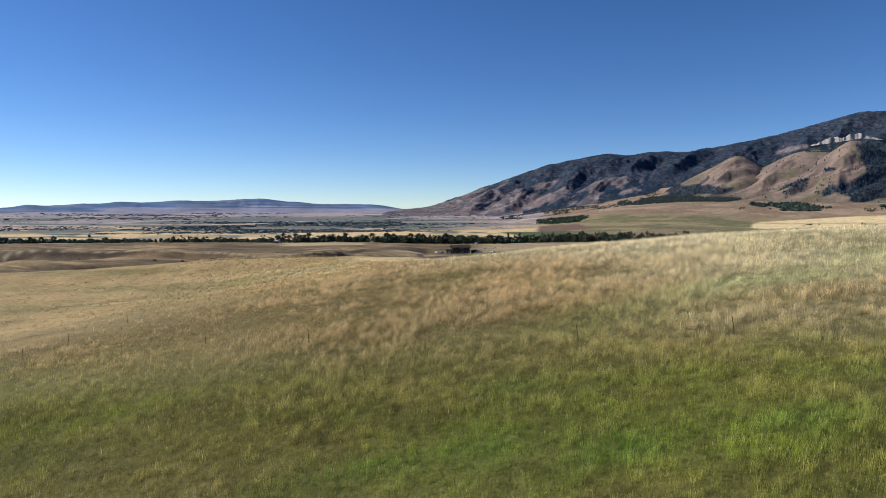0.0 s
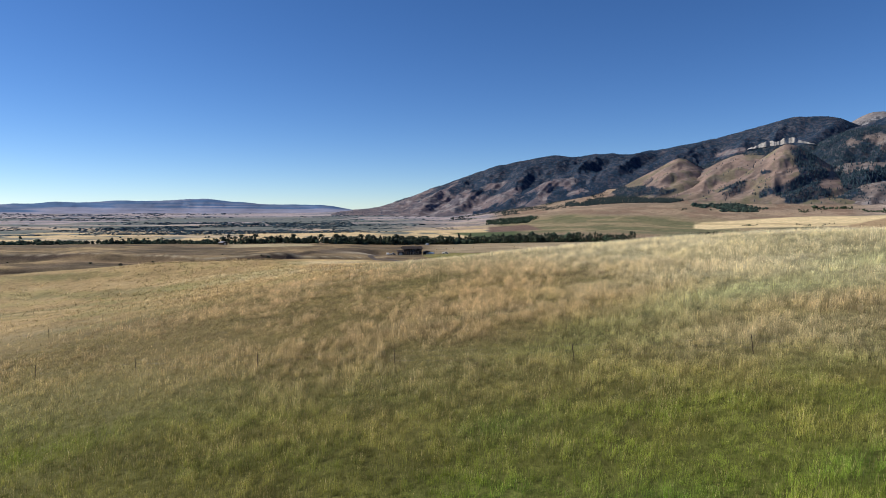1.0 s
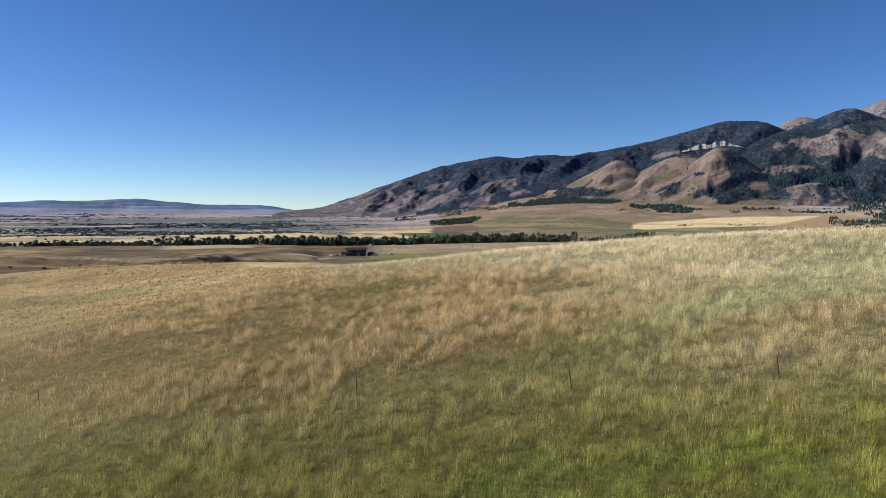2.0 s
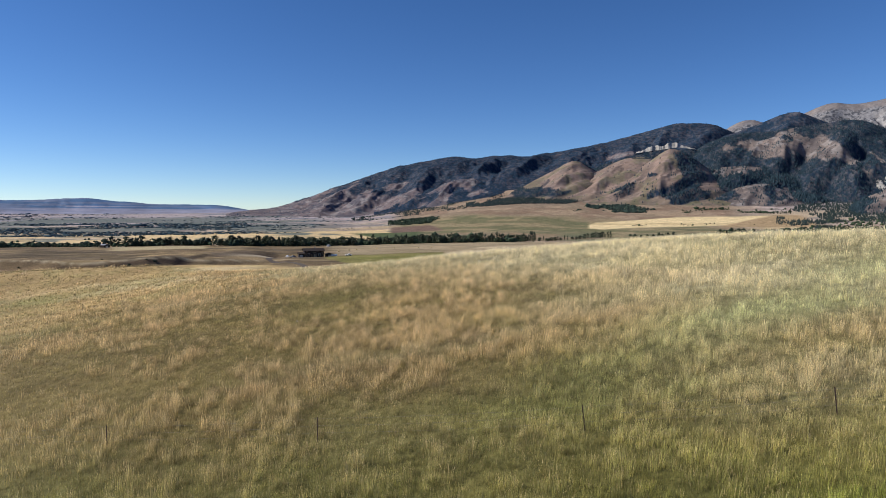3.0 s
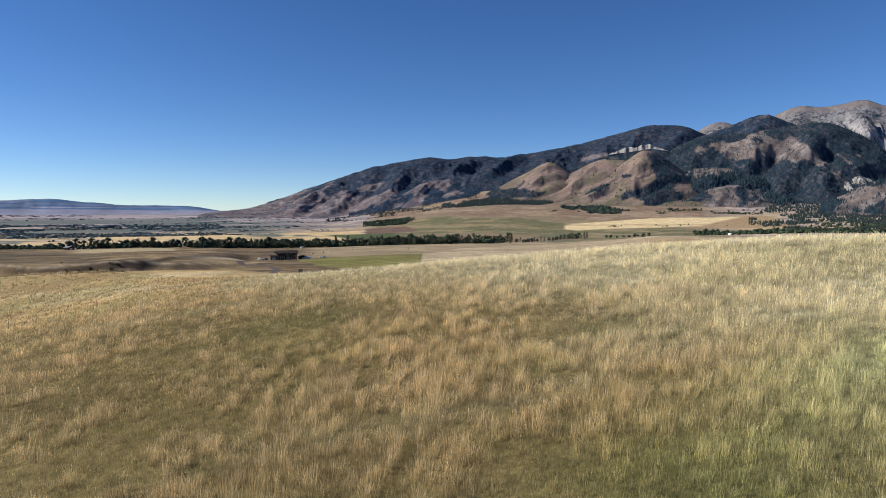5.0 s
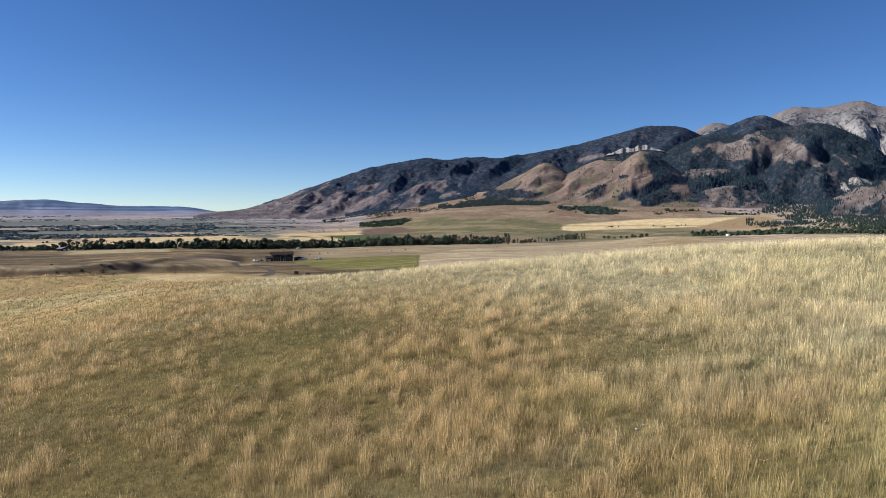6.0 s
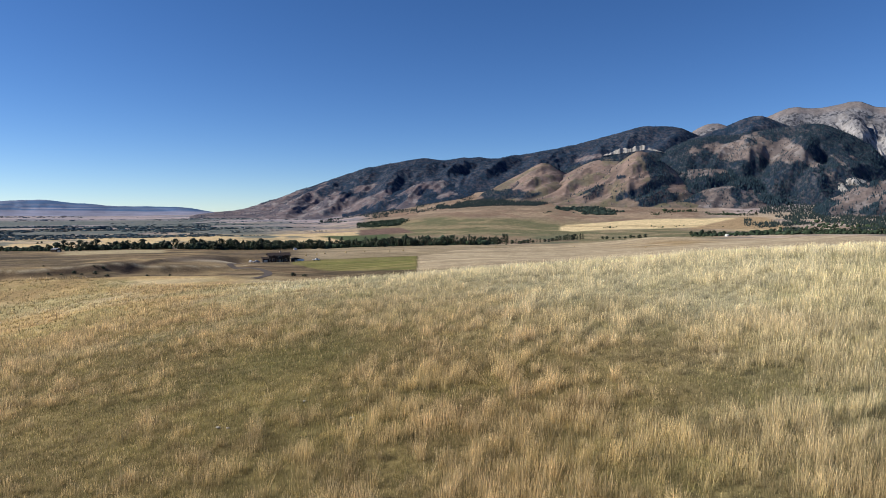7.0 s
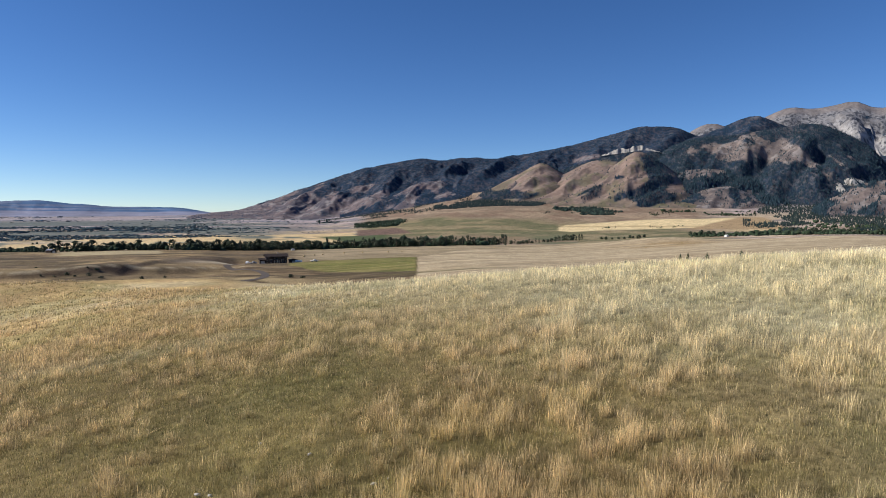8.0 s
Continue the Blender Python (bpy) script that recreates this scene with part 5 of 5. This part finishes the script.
def build_grass(name, places, per, seed, label):
    """Blades in tufts at the places that places(generator) gives."""
    g = np.random.default_rng(seed)
    x, y = places(g)
    s = (y - 123.8 + 1.206 * x) / 50
    tall = tallness(x, y)
    green = greenness(x, y)
    keep = (s < 1.1) & (np.hypot(x, y - 27) < 243)
    x, y, tall, green = x[keep], y[keep], tall[keep], green[keep]
    n = len(x)
    clump = smooth(0.34, 0.66, 0.7 * fbm((x + 0.2 * y) / 0.36, y / 0.42, 77, 2) + 0.3 * fbm(x / 1.3, y / 1.3, 78, 2))
    tall = np.clip(tall * (0.7 + 0.4 * clump) + g.normal(0, 0.1, n), 0, 1)
    size = (0.17 + 0.50 * tall * (1 - 0.55 * green) + 0.09 * green) * (0.55 + 0.35 * clump + 0.5 * g.random(n))
    reach = np.maximum(20, np.hypot(x, np.maximum(0, y - 48)))
    lodged = g.random(n) < 0.05
    X, Y = np.repeat(x, per), np.repeat(y, per)
    m = n * per
    rad = np.repeat((0.06 + 0.0035 * reach) * (1.25 - 0.5 * tall), per) * np.sqrt(g.random(m))
    a = g.random(m) * 6.283
    X, Y = X + rad * np.cos(a), Y + rad * np.sin(a)
    Z = hillside(X, Y)
    H = np.repeat(size, per) * (0.45 + 0.75 * g.random(m))
    W = np.repeat(0.0016 + 0.00017 * reach + 0.00022 * np.maximum(0, reach - 55), per) * (0.7 + 0.6 * g.random(m))
    lean = H * np.where(np.repeat(lodged, per), 0.9, 0.05 + 0.45 * g.random(m) ** 2)
    la = np.where(np.repeat(lodged, per), np.repeat(g.random(n) * 6.283, per) + g.normal(0, 0.3, m), a + g.normal(0, 0.7, m))
    H = np.where(np.repeat(lodged, per), 0.45 * H, H)
    lx, ly = lean * np.cos(la) + 0.07 * H, lean * np.sin(la) - 0.03 * H
    fa = g.random(m) * 6.283
    wx, wy = W * np.cos(fa), W * np.sin(fa)
    base = turf_colour(X, Y)
    base = mixc(base, (0.145, 0.158, 0.05), 0.74 * (1 - np.repeat(tall, per)) * (1 - np.repeat(green, per)) * (1 - 0.8 * crest_pale(X, Y)))
    dryb = g.random(m) < (0.22 + 0.43 * np.repeat(tall, per)) * (1 - 0.85 * np.repeat(green, per))
    hue = np.repeat(g.random(n), per)
    bleach = crest_pale(X, Y)
    ripe = mixc(WHEAT, PALE, 0.15 + 0.7 * bleach)
    straw = mixc(base, mixc(mixc(STRAW, RUST, 0.5 * smooth(0.5, 0.66, fbm(X / 2.2, Y / 1.8, 75, 3))), ripe, hue), 0.7 * dryb)
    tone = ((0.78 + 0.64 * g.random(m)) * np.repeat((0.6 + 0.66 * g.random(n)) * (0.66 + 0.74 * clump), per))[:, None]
    # green feet and ripe tips; shade among the blades is painted into the feet
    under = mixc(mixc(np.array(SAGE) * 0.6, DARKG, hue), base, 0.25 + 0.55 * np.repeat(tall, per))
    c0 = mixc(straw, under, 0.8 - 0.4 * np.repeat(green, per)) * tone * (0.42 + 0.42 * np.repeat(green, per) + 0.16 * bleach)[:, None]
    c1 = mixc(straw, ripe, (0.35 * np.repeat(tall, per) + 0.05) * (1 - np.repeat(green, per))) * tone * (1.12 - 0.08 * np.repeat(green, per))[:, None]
    # leaf blades taper to a tip; dry stalks open into a seed head
    head = (dryb & (g.random(m) < 0.7))[:, None]
    hw = np.repeat(0.0016 + 0.0002 * reach, per) * (0.6 + 0.8 * g.random(m)) / np.maximum(W, 1e-6)
    tip = np.stack([X + lx, Y + ly, Z + H], -1)
    foot = np.stack([X, Y, Z - 0.03], -1)
    side = np.stack([wx, wy, 0 * wx], -1)
    p0 = np.where(head, foot, foot - side)
    p1 = np.where(head, foot + (tip - foot) * 0.7 + side * hw[:, None], foot + side)
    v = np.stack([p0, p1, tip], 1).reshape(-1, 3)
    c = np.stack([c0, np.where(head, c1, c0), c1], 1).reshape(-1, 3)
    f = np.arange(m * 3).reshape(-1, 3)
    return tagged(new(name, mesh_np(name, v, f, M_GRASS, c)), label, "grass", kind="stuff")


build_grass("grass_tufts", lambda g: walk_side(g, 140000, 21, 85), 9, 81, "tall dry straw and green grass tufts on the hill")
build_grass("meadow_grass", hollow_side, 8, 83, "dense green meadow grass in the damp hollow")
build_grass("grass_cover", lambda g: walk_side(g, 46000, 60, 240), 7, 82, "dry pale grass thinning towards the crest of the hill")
